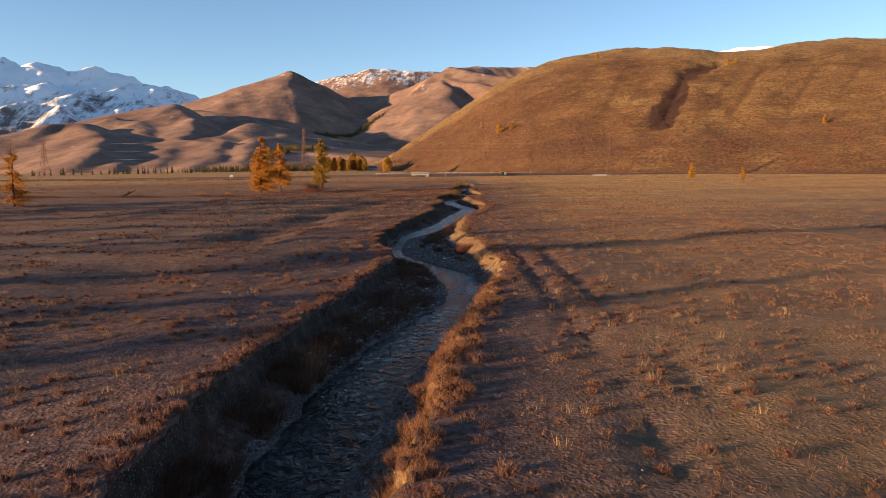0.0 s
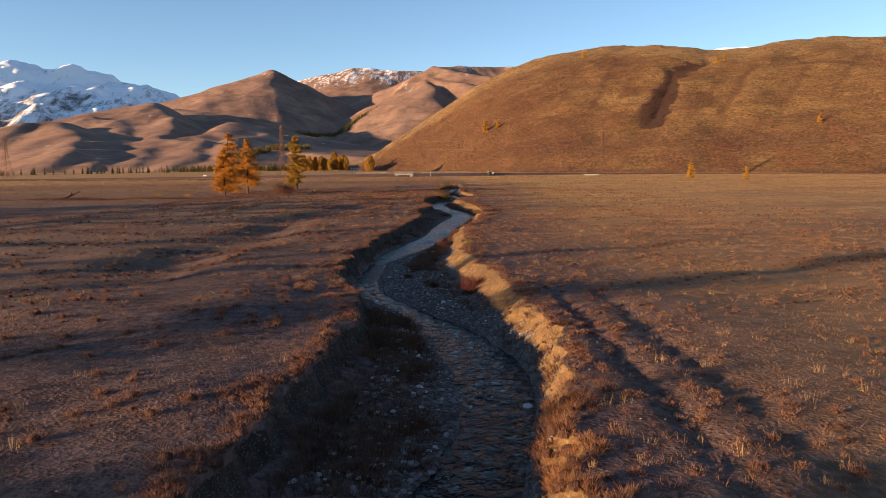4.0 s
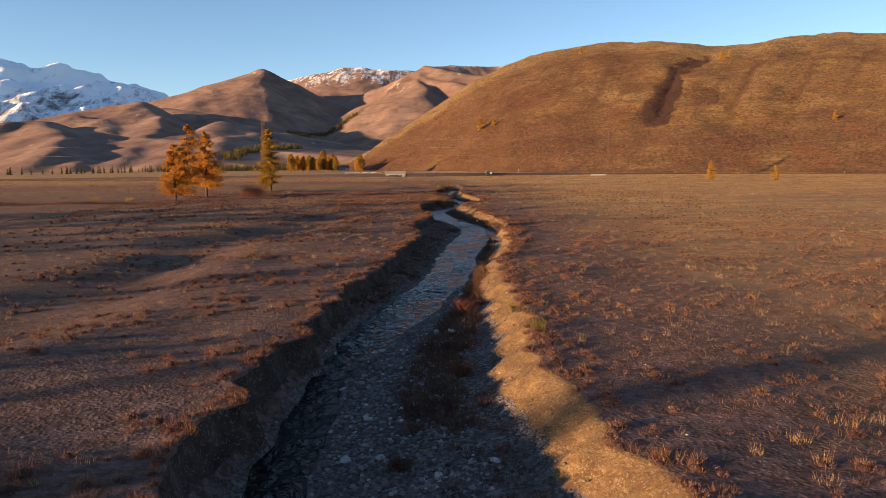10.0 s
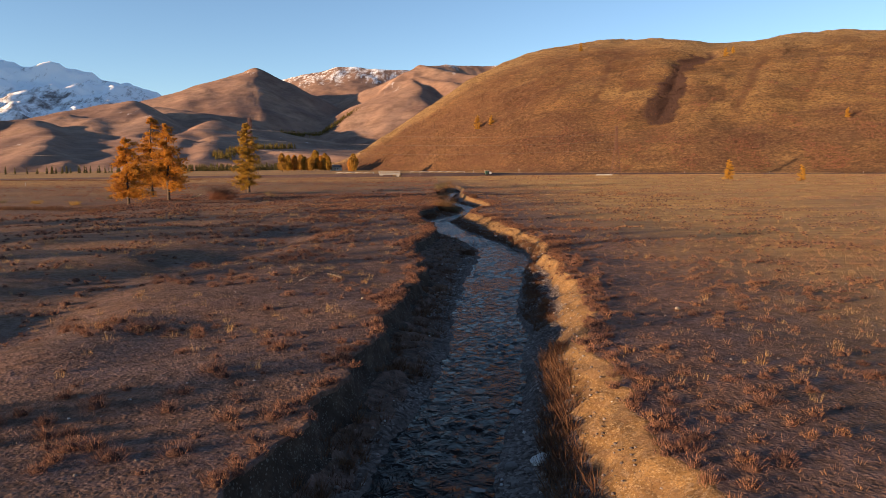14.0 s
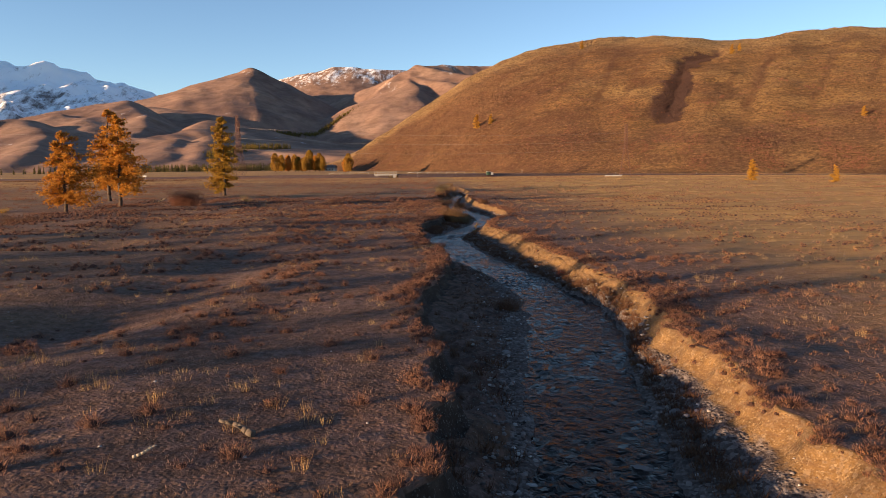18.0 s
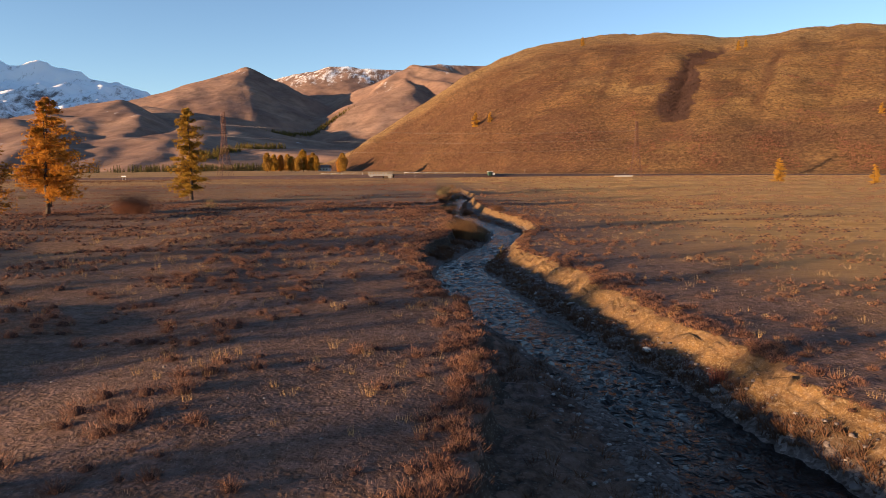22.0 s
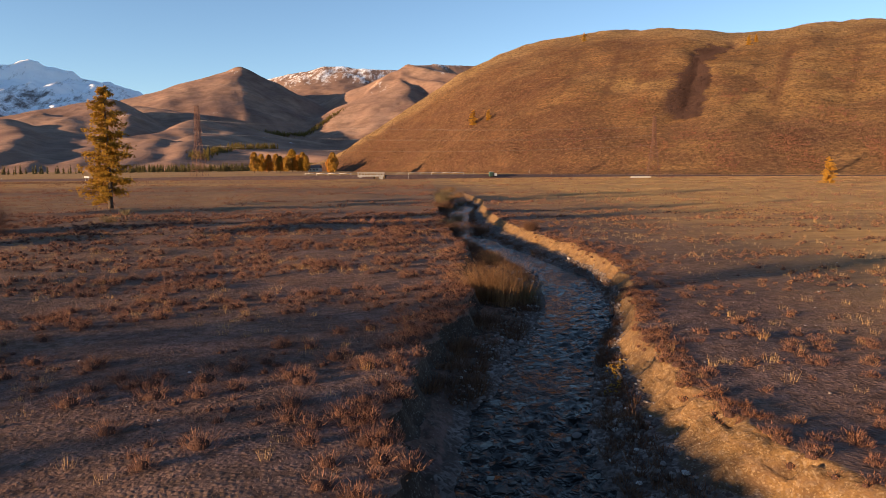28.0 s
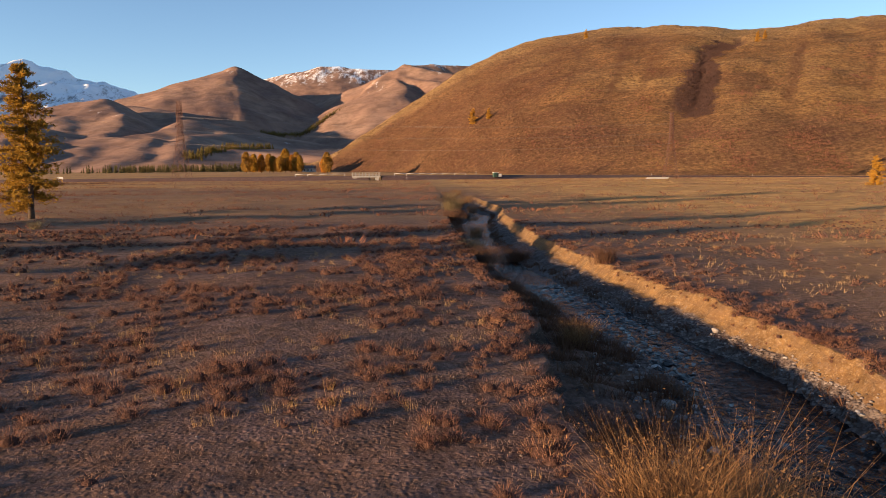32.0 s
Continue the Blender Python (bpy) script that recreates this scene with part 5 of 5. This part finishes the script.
for bx, by, bt, bw, bk in ((6.4, 222, 1.5, 2.6, 0), (9.4, 226, 1.5, 2.8, 1), (7.4, 236, 1.6, 3.0, 0), (10.0, 240, 1.6, 3.2, 1), (8.2, 250, 1.5, 3.0, 0), (10.2, 256, 1.4, 2.8, 1)):
    shrub(bx, by, bt, bw, (M_WEED, M_WILLOW)[bk], int(by), ("dark bare bush hanging over the shaded bank", "straw-coloured bush beside the stream")[bk], 320, name="willow_bush", category="bush")
shrub(4.6, 182, 1.2, 2.2, M_GREYBUSH, 5, "dark grey-brown bush at the foot of the bank", 420, name="willow_bush", category="bush")
shrub(8.2, 232, 1.6, 2.6, M_WILLOW, 6, "straw-coloured bush beside the stream", 420, name="willow_bush", category="bush")
shrub(-30.2, 176, 2.7, 4.0, M_HEATH, 7, "rounded brown thicket on the plain", 3400, droop=0.0, name="thicket", category="bush")
shrub(-2.5, 21.4, 1.3, 1.2, M_FRINGE, 8, "orange dry weed clump on the stream bank", 130, droop=0.05)
shrub(-2.8, 20.5, 0.9, 0.9, M_TUFT, 9, "orange dry weed clump on the stream bank", 110, droop=0.05)
shrub(2.75, 51.3, 0.75, 1.2, M_RED, 10, "dark red shrub at the foot of the gravel bank", 420, droop=0.1)
shrub(2.6, 49.9, 0.55, 1.0, M_RED, 11, "dark red shrub at the foot of the gravel bank", 260, droop=0.1)
shrub(-0.4, 56.4, 0.38, 0.55, M_WEED, 12, "low green-brown clump on the gravel bar", 200)
shrub(1.1, 61.8, 0.5, 0.9, M_WEED, 13, "dark weed clump on the gravel bar", 300)
shrub(1.0, 64.6, 0.5, 0.8, M_TUFT, 14, "brown weed clump on the gravel bar", 260)
shrub(0.9, 52.9, 0.55, 0.9, M_WEED, 15, "dark weed clump on the gravel bar", 300)
shrub(1.7, 69.9, 0.6, 0.9, M_RED, 16, "rusty red weed clump at the waterside", 260, droop=0.05)
shrub(3.3, 105.4, 0.7, 1.5, M_WEED, 17, "dark brown bush on the shaded bank", 420)
shrub(3.4, 63.2, 0.45, 0.6, M_OLIVE, 18, "small yellow-green shrub on the sandy bank", 160)
shrub(3.2, 66.6, 0.4, 0.5, M_OLIVE, 19, "small yellow-green shrub on the sandy bank", 160)
shrub(6.9, 112.6, 0.5, 0.5, M_RED, 20, "small red shrub on the sandy bank", 160, droop=0.05)
shrub(5.2, 159.8, 0.85, 1.3, M_WILLOW, 21, "small yellow-leaved willow on the slumped bank", 420, droop=0.0, name="willow_bush", category="bush")
shrub(6.8, 180.3, 1.1, 2.2, M_WEED, 22, "dark brown bush at the foot of the scarp", 700, droop=0.1, name="willow_bush", category="bush")
SAP = larch_meshes(0.95, 51, M_LARCHG, 0.3, 0.05, 0.2)
larch(5.3, 138.4, SAP, "waist-high yellow larch sapling on the bank")
for i, (x, y) in enumerate(((-55, 168), (-47, 163), (-62, 172), (-52, 186), (-85, 178), (-24, 184), (-27, 196), (8, 214), (-95, 210), (-62, 215))):
    shrub(x, y, 0.9, 2.0 + 0.3 * (i % 3), M_LARCHG if i in (0, 1) else M_GREYBUSH, 60 + i, "low yellow bush on the plain" if i in (0, 1) else "low grey-brown bush on the plain", 240)


# ---- stones ----
def stone_mesh(seed):
    rng = np.random.RandomState(seed)
    bm = bmesh.new()
    bmesh.ops.create_icosphere(bm, subdivisions=2, radius=0.5)
    k = rng.normal(0, 1, (3, 3))
    for v in bm.verts:
        d = 1 + 0.16 * math.sin(3 * v.co.dot(k[0])) + 0.10 * math.sin(5 * v.co.dot(k[1])) + 0.07 * math.sin(9 * v.co.dot(k[2]))
        v.co = Vector((v.co.x * d, v.co.y * d * rng.uniform(0.78, 0.8), v.co.z * d * 0.55))
    for f in bm.faces:
        f.smooth = True
    me = bpy.data.meshes.new("stone")
    bm.to_mesh(me)
    bm.free()
    me.materials.append(M_STONE)
    return me


STONES = [stone_mesh(200 + i) for i in range(9)]


def lay_stones():
    rng = np.random.RandomState(131)
    ground = bpy.data.objects["ground"]
    made = 0
    zones = ((44, 68, 170, 0.0, 0.66, "R"), (24, 46, 60, 0.5, 1.05, "L"), (64, 74, 30, 0.0, 0.4, "R"), (88, 112, 30, 0.7, 1.1, "L"), (86, 140, 70, -0.05, 0.5, "R"),
             (140, 162, 90, 0.55, 1.15, "L"), (136, 165, 30, -0.1, 0.5, "R"), (20, 44, 16, 0.1, 0.95, "W"), (66, 130, 34, 0.05, 0.95, "W"), (130, 165, 24, 0.05, 0.95, "W"))
    for y0, y1, n, u0, u1, side in zones:
        for _ in range(n):
            y = rng.uniform(y0, y1)
            lt, lw, rw, rt = (float(v[0]) for v in edges_at(np.array([y])))
            a, b = {"L": (lt, lw), "R": (rw, rt), "W": (lw, rw)}[side]
            x = a + rng.uniform(u0, u1) * (b - a)
            s = 0.09 + 0.26 * rng.uniform(0, 1) ** 3.2 + (0.16 if side == "W" else 0)
            o = new("stone", STONES[made % 9])
            o.parent = ground
            o.matrix_basis = pose(x, y, at_ground(x, y) + 0.10 * s, rng.uniform(-15, 15), rng.uniform(-15, 15), rng.uniform(0, 360)) @ Matrix.Diagonal((s, s * rng.uniform(0.7, 1.2), s * rng.uniform(0.7, 1.2), 1))
            made += 1
    # pebbles too small to pick apart
    xs, ys, ss = [], [], []
    for y0, y1, n, u0, u1, side, big in ((44, 68, 6800, 0.0, 0.62, "R", 0.045), (22, 48, 2400, 0.35, 1.05, "L", 0.06), (66, 86, 1200, 0.0, 0.6, "R", 0.035), (86, 114, 1600, 0.5, 1.1, "L", 0.045),
                                         (86, 145, 1200, -0.05, 0.6, "R", 0.05), (138, 166, 2200, 0.5, 1.15, "L", 0.05), (134, 170, 1500, -0.05, 0.5, "R", 0.05), (6, 44, 1300, 0.0, 0.9, "R", 0.04), (50, 90, 1000, 0.4, 0.9, "R", 0.03), (84, 170, 1200, 0.05, 0.7, "R", 0.03), (50, 120, 800, 0.6, 1.0, "L", 0.035)):
        y = rng.uniform(y0, y1, n)
        lt, lw, rw, rt = edges_at(y)
        a, b = (lt, lw) if side == "L" else (rw, rt)
        xs.append(a + rng.uniform(u0, u1, n) * (b - a)), ys.append(y), ss.append(big * rng.uniform(0.4, 1.5, n))
    n = 3200
    x, y = scatter(rng, n, -20, 24, 5, 176)
    ok = on_plain(x, y)
    xs.append(x[ok]), ys.append(y[ok]), ss.append(0.028 * rng.uniform(0.4, 1.6, ok.sum()))
    x, y, s = (np.concatenate(v) for v in (xs, ys, ss))
    z = land_height(x, y)[0] + s * 0.2
    ring = [(math.cos(a), math.sin(a)) for a in (0, 1.57, 3.14, 4.71)]
    oct_v = np.array([(c, d, -0.2) for c, d in ring] + [(0.72 * (c * 0.8 - d * 0.6), 0.72 * (d * 0.8 + c * 0.6), 0.42) for c, d in ring], float)
    oct_f = np.array([t for i in range(4) for t in ((i, (i + 1) % 4, 4 + i), ((i + 1) % 4, 4 + (i + 1) % 4, 4 + i))] + [(4, 5, 6), (4, 6, 7)])
    a = rng.uniform(0, 6.28, len(x))
    c, d = np.cos(a)[:, None], np.sin(a)[:, None]
    lx, ly = oct_v[None, :, 0] * c - oct_v[None, :, 1] * d, oct_v[None, :, 0] * d + oct_v[None, :, 1] * c
    v = np.stack([x[:, None] + lx * s[:, None], y[:, None] + ly * s[:, None], z[:, None] + oct_v[None, :, 2] * s[:, None] * rng.uniform(0.6, 1.2, (len(x), 1))], -1).reshape(-1, 3)
    f = (np.arange(len(x))[:, None, None] * 8 + oct_f[None]).reshape(-1, 3)
    tagged(new("pebbles", mesh_of("pebbles", v, f, M_PEBBLE)), "grey river pebbles on the bars and banks", "pebbles", kind="stuff")


lay_stones()


def loose_stone(x, y, s, kind, label):
    o = new("boulder", STONES[kind].copy())
    o.data.materials.clear()
    o.data.materials.append(M_BONE)
    o.matrix_basis = pose(x, y, at_ground(x, y) + 0.12 * s, 8, 5, 40 * kind) @ Matrix.Diagonal((s, s * 0.9, s, 1))
    tagged(o, label, "stone")


loose_stone(7.95, 82.9, 0.2, 1, "pale rounded stone lying in the grass")
loose_stone(-2.0, 85.6, 0.16, 2, "small pale stone lying on the turf")
loose_stone(5.4, 124.5, 0.17, 3, "pale stone on the sandy bank")


def branch_wood(name, x, y, length, r, turn, tilt, label, mat, seed):
    """A broken piece of wood with a stub or two."""
    rng = np.random.RandomState(seed)
    bm = bmesh.new()
    p = [Vector((length * (i / 6 - 0.5), 0.06 * length * math.sin(i * 1.1 + seed), r * 0.7 + 0.02 * i)) for i in range(7)]
    for i in range(6):
        tube(bm, p[i], p[i + 1], r * (1 - 0.1 * i), r * (1 - 0.1 * (i + 1)), 7)
    for i in (2, 4):
        tube(bm, p[i], p[i] + Vector((0.1 * length, rng.choice([-1, 1]) * 0.16 * length, 0.10 * length)), r * 0.5, r * 0.2, 5)
    me = bpy.data.meshes.new(name)
    bm.to_mesh(me)
    bm.free()
    me.materials.append(mat)
    o = new(name, me)
    o.matrix_basis = pose(x, y, at_ground(x, y), 0, tilt, turn)
    tagged(o, label, "driftwood")


branch_wood("driftwood", -3.45, 90.7, 0.75, 0.07, 150, 0, "gnarled pale piece of driftwood on the turf", M_DEAD, 1)
branch_wood("driftwood", -4.6, 89.6, 0.35, 0.03, 30, 0, "bleached splinter of wood on the turf", M_BONE, 2)
branch_wood("fallen_log", -66.0, 152.5, 5.2, 0.30, 20, -24, "dark broken larch log propped up on the plain", M_BARK, 3)
branch_wood("fallen_log", -37.5, 186.5, 3.4, 0.22, -20, -14, "grey fallen log beside the larches", M_DEAD, 4)

# ---- power line ----
def pylon(x, y, tall, base, turn, mat, arms, label):
    """A lattice tower: four legs, bracing in bays, cross-arms with insulators."""
    t = thing("pylon", x, y, label, "pylon", "power line", turn)
    top = base * 0.13
    waist = 0.62 * tall

    def half(z):
        return base / 2 + (top - base / 2) * min(1, z / waist) ** 0.8 if z < waist else top - 0.12 * (z - waist) / (tall - waist)

    for sx, sy in ((1, 1), (-1, 1), (-1, -1), (1, -1)):
        bm = bmesh.new()
        zs = [tall * i / 14 for i in range(15)]
        for z0, z1 in zip(zs, zs[1:]):
            tube(bm, (sx * half(z0), sy * half(z0), z0 - 0.2), (sx * half(z1), sy * half(z1), z1 - 0.2), 0.075, 0.075, 4)
        bmesh.ops.remove_doubles(bm, verts=bm.verts, dist=0.09)
        part("leg", bm, mat, t)
    bm = bmesh.new()
    zs = [0]
    while zs[-1] < tall * 0.97:
        zs.append(zs[-1] + max(0.75, 1.35 * half(zs[-1])))
    zs[-1] = tall * 0.985
    ring = ((1, 1), (-1, 1), (-1, -1), (1, -1))
    for z0, z1 in zip(zs, zs[1:]):
        for i in range(4):
            (ax, ay), (bx, by) = ring[i], ring[(i + 1) % 4]
            h0, h1 = half(z0), half(z1)
            tube(bm, (ax * h0, ay * h0, z0 - 0.2), (bx * h1, by * h1, z1 - 0.2), 0.045, 0.045, 3)
            tube(bm, (bx * h0, by * h0, z0 - 0.2), (ax * h1, ay * h1, z1 - 0.2), 0.045, 0.045, 3)
            tube(bm, (ax * h1, ay * h1, z1 - 0.2), (bx * h1, by * h1, z1 - 0.2), 0.04, 0.04, 3)
    part("bracing", bm, mat, t)
    for z, reach in arms:
        for s in (-1, 1):
            bm = bmesh.new()
            for w in (-1, 1):
                tube(bm, (w * half(z), s * half(z), z), (0, s * reach, z + 0.1), 0.06, 0.05, 4)
                tube(bm, (w * half(z + 1.2), s * half(z + 1.2), z + 1.2), (0, s * reach, z + 0.1), 0.05, 0.04, 4)
            arm = part("cross_arm", bm, mat, t)
            bm = bmesh.new()
            for k in range(4):
                tube(bm, (0, s * (reach - 0.1), z - 0.22 * k), (0, s * (reach - 0.1), z - 0.22 * k - 0.2), 0.10, 0.05, 6)
            part("insulator", bm, M_RUST, arm)
    return t


ARMS_1 = ((13.5, 2.6), (18.0, 3.2), (22.5, 2.4))
ARMS_2 = ((12.0, 2.2), (15.2, 2.6), (18.2, 2.0))
LINE_TURN = -11.0
pylon(-72.0, 388.0, 27.0, 5.4, LINE_TURN, M_RUST, ARMS_1, "tall rust-red lattice pylon standing on the plain")
pylon(86.6, 359.5, 21.0, 4.6, LINE_TURN, M_RUST, ARMS_2, "slender rust-brown lattice pylon below the hill")
pylon(-231.0, 421.0, 24.0, 6.0, LINE_TURN, M_RUST, ARMS_1, "far lattice pylon of the power line")


def wires():
    ends = ((-231.0, 421.0, ARMS_1, 3.0), (-72.0, 388.0, ARMS_1, 2.0), (86.6, 359.5, ARMS_2, 1.7))
    turn = radians(LINE_TURN)
    for (ax, ay, aa, az), (bx, by, ba, bz) in zip(ends, ends[1:]):
        for k in range(3):
            for s in (-1, 1):
                bm = bmesh.new()
                p = []
                for i in range(13):
                    f = i / 12
                    off = s * (aa[k][1] * (1 - f) + ba[k][1] * f)
                    x, y = ax + (bx - ax) * f - math.sin(turn) * off, ay + (by - ay) * f + math.cos(turn) * off
                    p.append((x, y, (aa[k][0] + az) * (1 - f) + (ba[k][0] + bz) * f - 0.9 - 4.0 * (2.2 * f * (1 - f))))
                for q0, q1 in zip(p, p[1:]):
                    tube(bm, q0, q1, 0.016, 0.016, 3)
                bmesh.ops.remove_doubles(bm, verts=bm.verts, dist=0.008)
                me = bpy.data.meshes.new("power_cable")
                bm.to_mesh(me)
                bm.free()
                me.materials.append(M_WIRE)
                tagged(new("power_cable", me), "thin sagging power cable between two pylons", "cable", "power line")


wires()

# ---- road on its bank, bridge, roadside things ----
ROAD = [(-420, 478, 1.6), (-250, 440, 2.1), (-120, 404, 2.8), (-50, 385, 3.3), (-11, 378, 3.4), (25, 384, 3.4), (60, 396, 3.2), (100, 398, 2.7), (150, 378, 2.2), (230, 330, 1.7), (340, 268, 1.2), (460, 205, 0.7)]


def road_line(step=4.0):
    p = np.array(ROAD, float)
    s = np.concatenate([[0], np.cumsum(np.hypot(*np.diff(p[:, :2], axis=0).T))])
    q = np.arange(0, s[-1], step)
    out = [sum(np.interp(q + d, s, p[:, i]) for d in (-16, -6, 6, 16)) / 4 for i in range(3)]
    return np.stack(out, 1)


def build_road():
    c = road_line()
    d = np.gradient(c[:, :2], axis=0)
    d /= np.linalg.norm(d, axis=1)[:, None]
    nrm = np.stack([-d[:, 1], d[:, 0]], 1)
    gap = np.abs(c[:, 0] + 9.5) < 2.2
    wide, drop = np.array([-8.0, -4.2, -3.4, 3.4, 4.2, 8.0]), np.array([9.0, 0.05, 0.0, 0.0, 0.05, 9.0])
    xy = c[:, None, :2] + nrm[:, None] * wide[None, :, None]
    ground = plain_height(xy[..., 0], xy[..., 1])
    z = np.where(drop[None] > 1, ground - 0.4, c[:, None, 2] - drop[None])
    v = np.concatenate([xy, z[..., None]], -1)
    f = grid_faces(*v.shape[:2])
    row = f[:, 0] // 6
    f = f[~gap[row]]
    me = mesh_of("road_bank", v.reshape(-1, 3), f, M_GROUND)
    tagged(new("road_bank", me), "low gravel embankment of a country road", "embankment", kind="structure")
    xy = c[:, None, :2] + nrm[:, None] * np.array([-3.3, 3.3])[None, :, None]
    v = np.concatenate([xy, np.repeat(c[:, None, 2:] + 0.03, 2, 1)], -1)
    tagged(new("road", mesh_of("road", v.reshape(-1, 3), grid_faces(len(c), 2), M_ASPH)), "grey asphalt country road", "road", kind="structure")
    return c, nrm


ROAD_C, ROAD_N = build_road()


def bridge():
    x, y, z = -9.5, 378.5, 3.4
    t = thing("road_bridge", x, y, "small concrete road bridge over the stream", "bridge", z=z, turn=4)
    bm = bmesh.new()
    block(bm, -4.6, 4.6, -4.2, 4.2, -0.55, 0.05, 0.05)
    part("deck", bm, M_CONC, t)
    for sx in (-1, 1):
        bm = bmesh.new()
        block(bm, sx * 3.6 - 0.6, sx * 3.6 + 0.6, -4.2, 4.2, -3.6, -0.552, 0.05)
        part("abutment", bm, M_CONC, t)
    for sy in (-1, 1):
        bm = bmesh.new()
        block(bm, -4.8, 4.8, sy * 4.05 - 0.06, sy * 4.05 + 0.06, 0.85, 1.0)
        block(bm, -4.8, 4.8, sy * 4.05 - 0.04, sy * 4.05 + 0.04, 0.45, 0.55)
        rail = part("railing", bm, M_CONC, t)
        for i in range(9):
            bm = bmesh.new()
            block(bm, -4.4 + 1.1 * i - 0.06, -4.4 + 1.1 * i + 0.06, sy * 4.05 - 0.07, sy * 4.05 + 0.07, 0.04, 1.08)
            part("post", bm, M_CONC, rail)


bridge()


def guard_rail(x0, x1, side):
    c = ROAD_C[(ROAD_C[:, 0] > x0) & (ROAD_C[:, 0] < x1)]
    n = ROAD_N[(ROAD_C[:, 0] > x0) & (ROAD_C[:, 0] < x1)]
    p = np.concatenate([c[:, :2] + n * side, c[:, 2:]], 1)
    ox, oy, oz = p[0]
    t = thing("guard_rail", ox, oy, "pale steel guard rail along the road", "guard rail", z=oz)
    bm = bmesh.new()
    for a, b in zip(p, p[1:]):
        tube(bm, Vector(a) - Vector(p[0]) + Vector((0, 0, 0.68)), Vector(b) - Vector(p[0]) + Vector((0, 0, 0.68)), 0.08, 0.08, 6)
    part("beam", bm, M_GREYSTEEL, t)
    for a in p:
        bm = bmesh.new()
        q = Vector(a) - Vector(p[0])
        block(bm, q.x - 0.08, q.x + 0.08, q.y - 0.08, q.y + 0.08, q.z - 0.3, q.z + 0.75)
        part("post", bm, M_GREYSTEEL, t)


guard_rail(-34, -15, -3.9)
guard_rail(-4, 24, -3.9)


def cabin():
    t = thing("roadside_cabin", 34.5, 381.5, "small green and white roadside cabin", "cabin", turn=12, z=2.6, size=0.68)
    bm = bmesh.new()
    block(bm, -1.5, 0.9, -1.1, 1.1, 0, 2.3, 0.04)
    part("body", bm, M_GREEN, t, "green painted body")
    bm = bmesh.new()
    block(bm, -1.7, 1.1, -1.3, 1.3, 2.302, 2.45, 0.03)
    part("roof", bm, M_WHITE, t)
    bm = bmesh.new()
    block(bm, 0.903, 2.6, -1.0, 1.0, 0.2, 1.7, 0.15)
    part("front", bm, M_WHITE, t, "white rounded front")
    bm = bmesh.new()
    block(bm, 0.0, 0.7, -1.13, -1.102, 0.1, 1.9)
    part("door", bm, M_DARK, t)


cabin()


def house():
    t = thing("farmhouse", -66, 700, "white farmhouse with a dark roof behind the road", "house", turn=-15)
    bm = bmesh.new()
    block(bm, -4.5, 4.5, -3, 3, -0.3, 3.0, 0.03)
    part("wall", bm, M_WHITE, t)
    bm = bmesh.new()
    v = [bm.verts.new(p) for p in ((-4.9, -3.5, 2.95), (4.9, -3.5, 2.95), (4.9, 3.5, 2.95), (-4.9, 3.5, 2.95), (-4.9, 0, 5.2), (4.9, 0, 5.2))]
    for f in ((0, 1, 5, 4), (2, 3, 4, 5), (3, 0, 4), (1, 2, 5), (0, 3, 2, 1)):
        bm.faces.new([v[i] for i in f])
    roof = part("roof", bm, M_ROOF, t)
    bm = bmesh.new()
    block(bm, 1.5, 2.1, -0.3, 0.3, 4.4, 5.9)
    part("chimney", bm, M_CONC, roof)
    for x in (-2.8, 0.2, 2.8):
        bm = bmesh.new()
        block(bm, x - 0.5, x + 0.5, -3.06, -3.003, 1.0, 2.2)
        part("window", bm, M_DARK, t)


house()


def marker(x, y, tall, w, label, mat=None, z=None):
    bm = bmesh.new()
    block(bm, -w, w, -w, w, -0.3, tall, w * 0.2)
    block(bm, -w * 1.02, w * 1.02, -w * 1.02, w * 1.02, tall * 0.62, tall * 0.8)
    me = bpy.data.meshes.new("marker_post")
    bm.to_mesh(me)
    bm.free()
    me.materials.append(mat or M_WHITE)
    o = new("marker_post", me)
    o.matrix_basis = pose(x, y, at_ground(x, y) if z is None else z)
    tagged(o, label, "post", "roadside posts")


for i in range(6, len(ROAD_C), 9):
    c, n = ROAD_C[i], ROAD_N[i]
    if 45 < c[0] < 330 or c[0] < -60:
        marker(c[0] - n[0] * 4.1, c[1] - n[1] * 4.1, 0.8, 0.05, "white roadside marker post", M_GREYSTEEL, c[2] - 0.1)
for x, y, h in ((-150, 290, 1.9), (-118, 285, 1.6), (30, 402, 3.2), (52, 402, 3.4), (4, 371, 1.4)):
    marker(x, y, h * 0.8, 0.06, "pale post standing on the plain", M_GREYSTEEL)


def sign_board(x, y):
    t = thing("sign_board", x, y, "small white sign board on two posts", "sign")
    bm = bmesh.new()
    block(bm, -0.9, 0.9, -0.05, 0.05, 1.2, 1.7, 0.02)
    part("board", bm, M_WHITE, t)
    for s in (-0.6, 0.6):
        bm = bmesh.new()
        tube(bm, (s, 0.1, -0.3), (s, 0.1, 1.65), 0.05, 0.05, 6)
        part("post", bm, M_GREYSTEEL, t)


sign_board(-112, 400 - 12)


def slab_stack():
    t = thing("concrete_slabs", 79.5, 352, "pale concrete slabs stacked on the plain", "slabs", turn=-8)
    for i in range(2):
        bm = bmesh.new()
        block(bm, -3.2 + 0.3 * i, 3.2 + 0.2 * i, -0.7, 0.7, 0.02 + 0.27 * i, 0.28 + 0.27 * i, 0.05)
        part("slab", bm, M_CONC, t)


slab_stack()
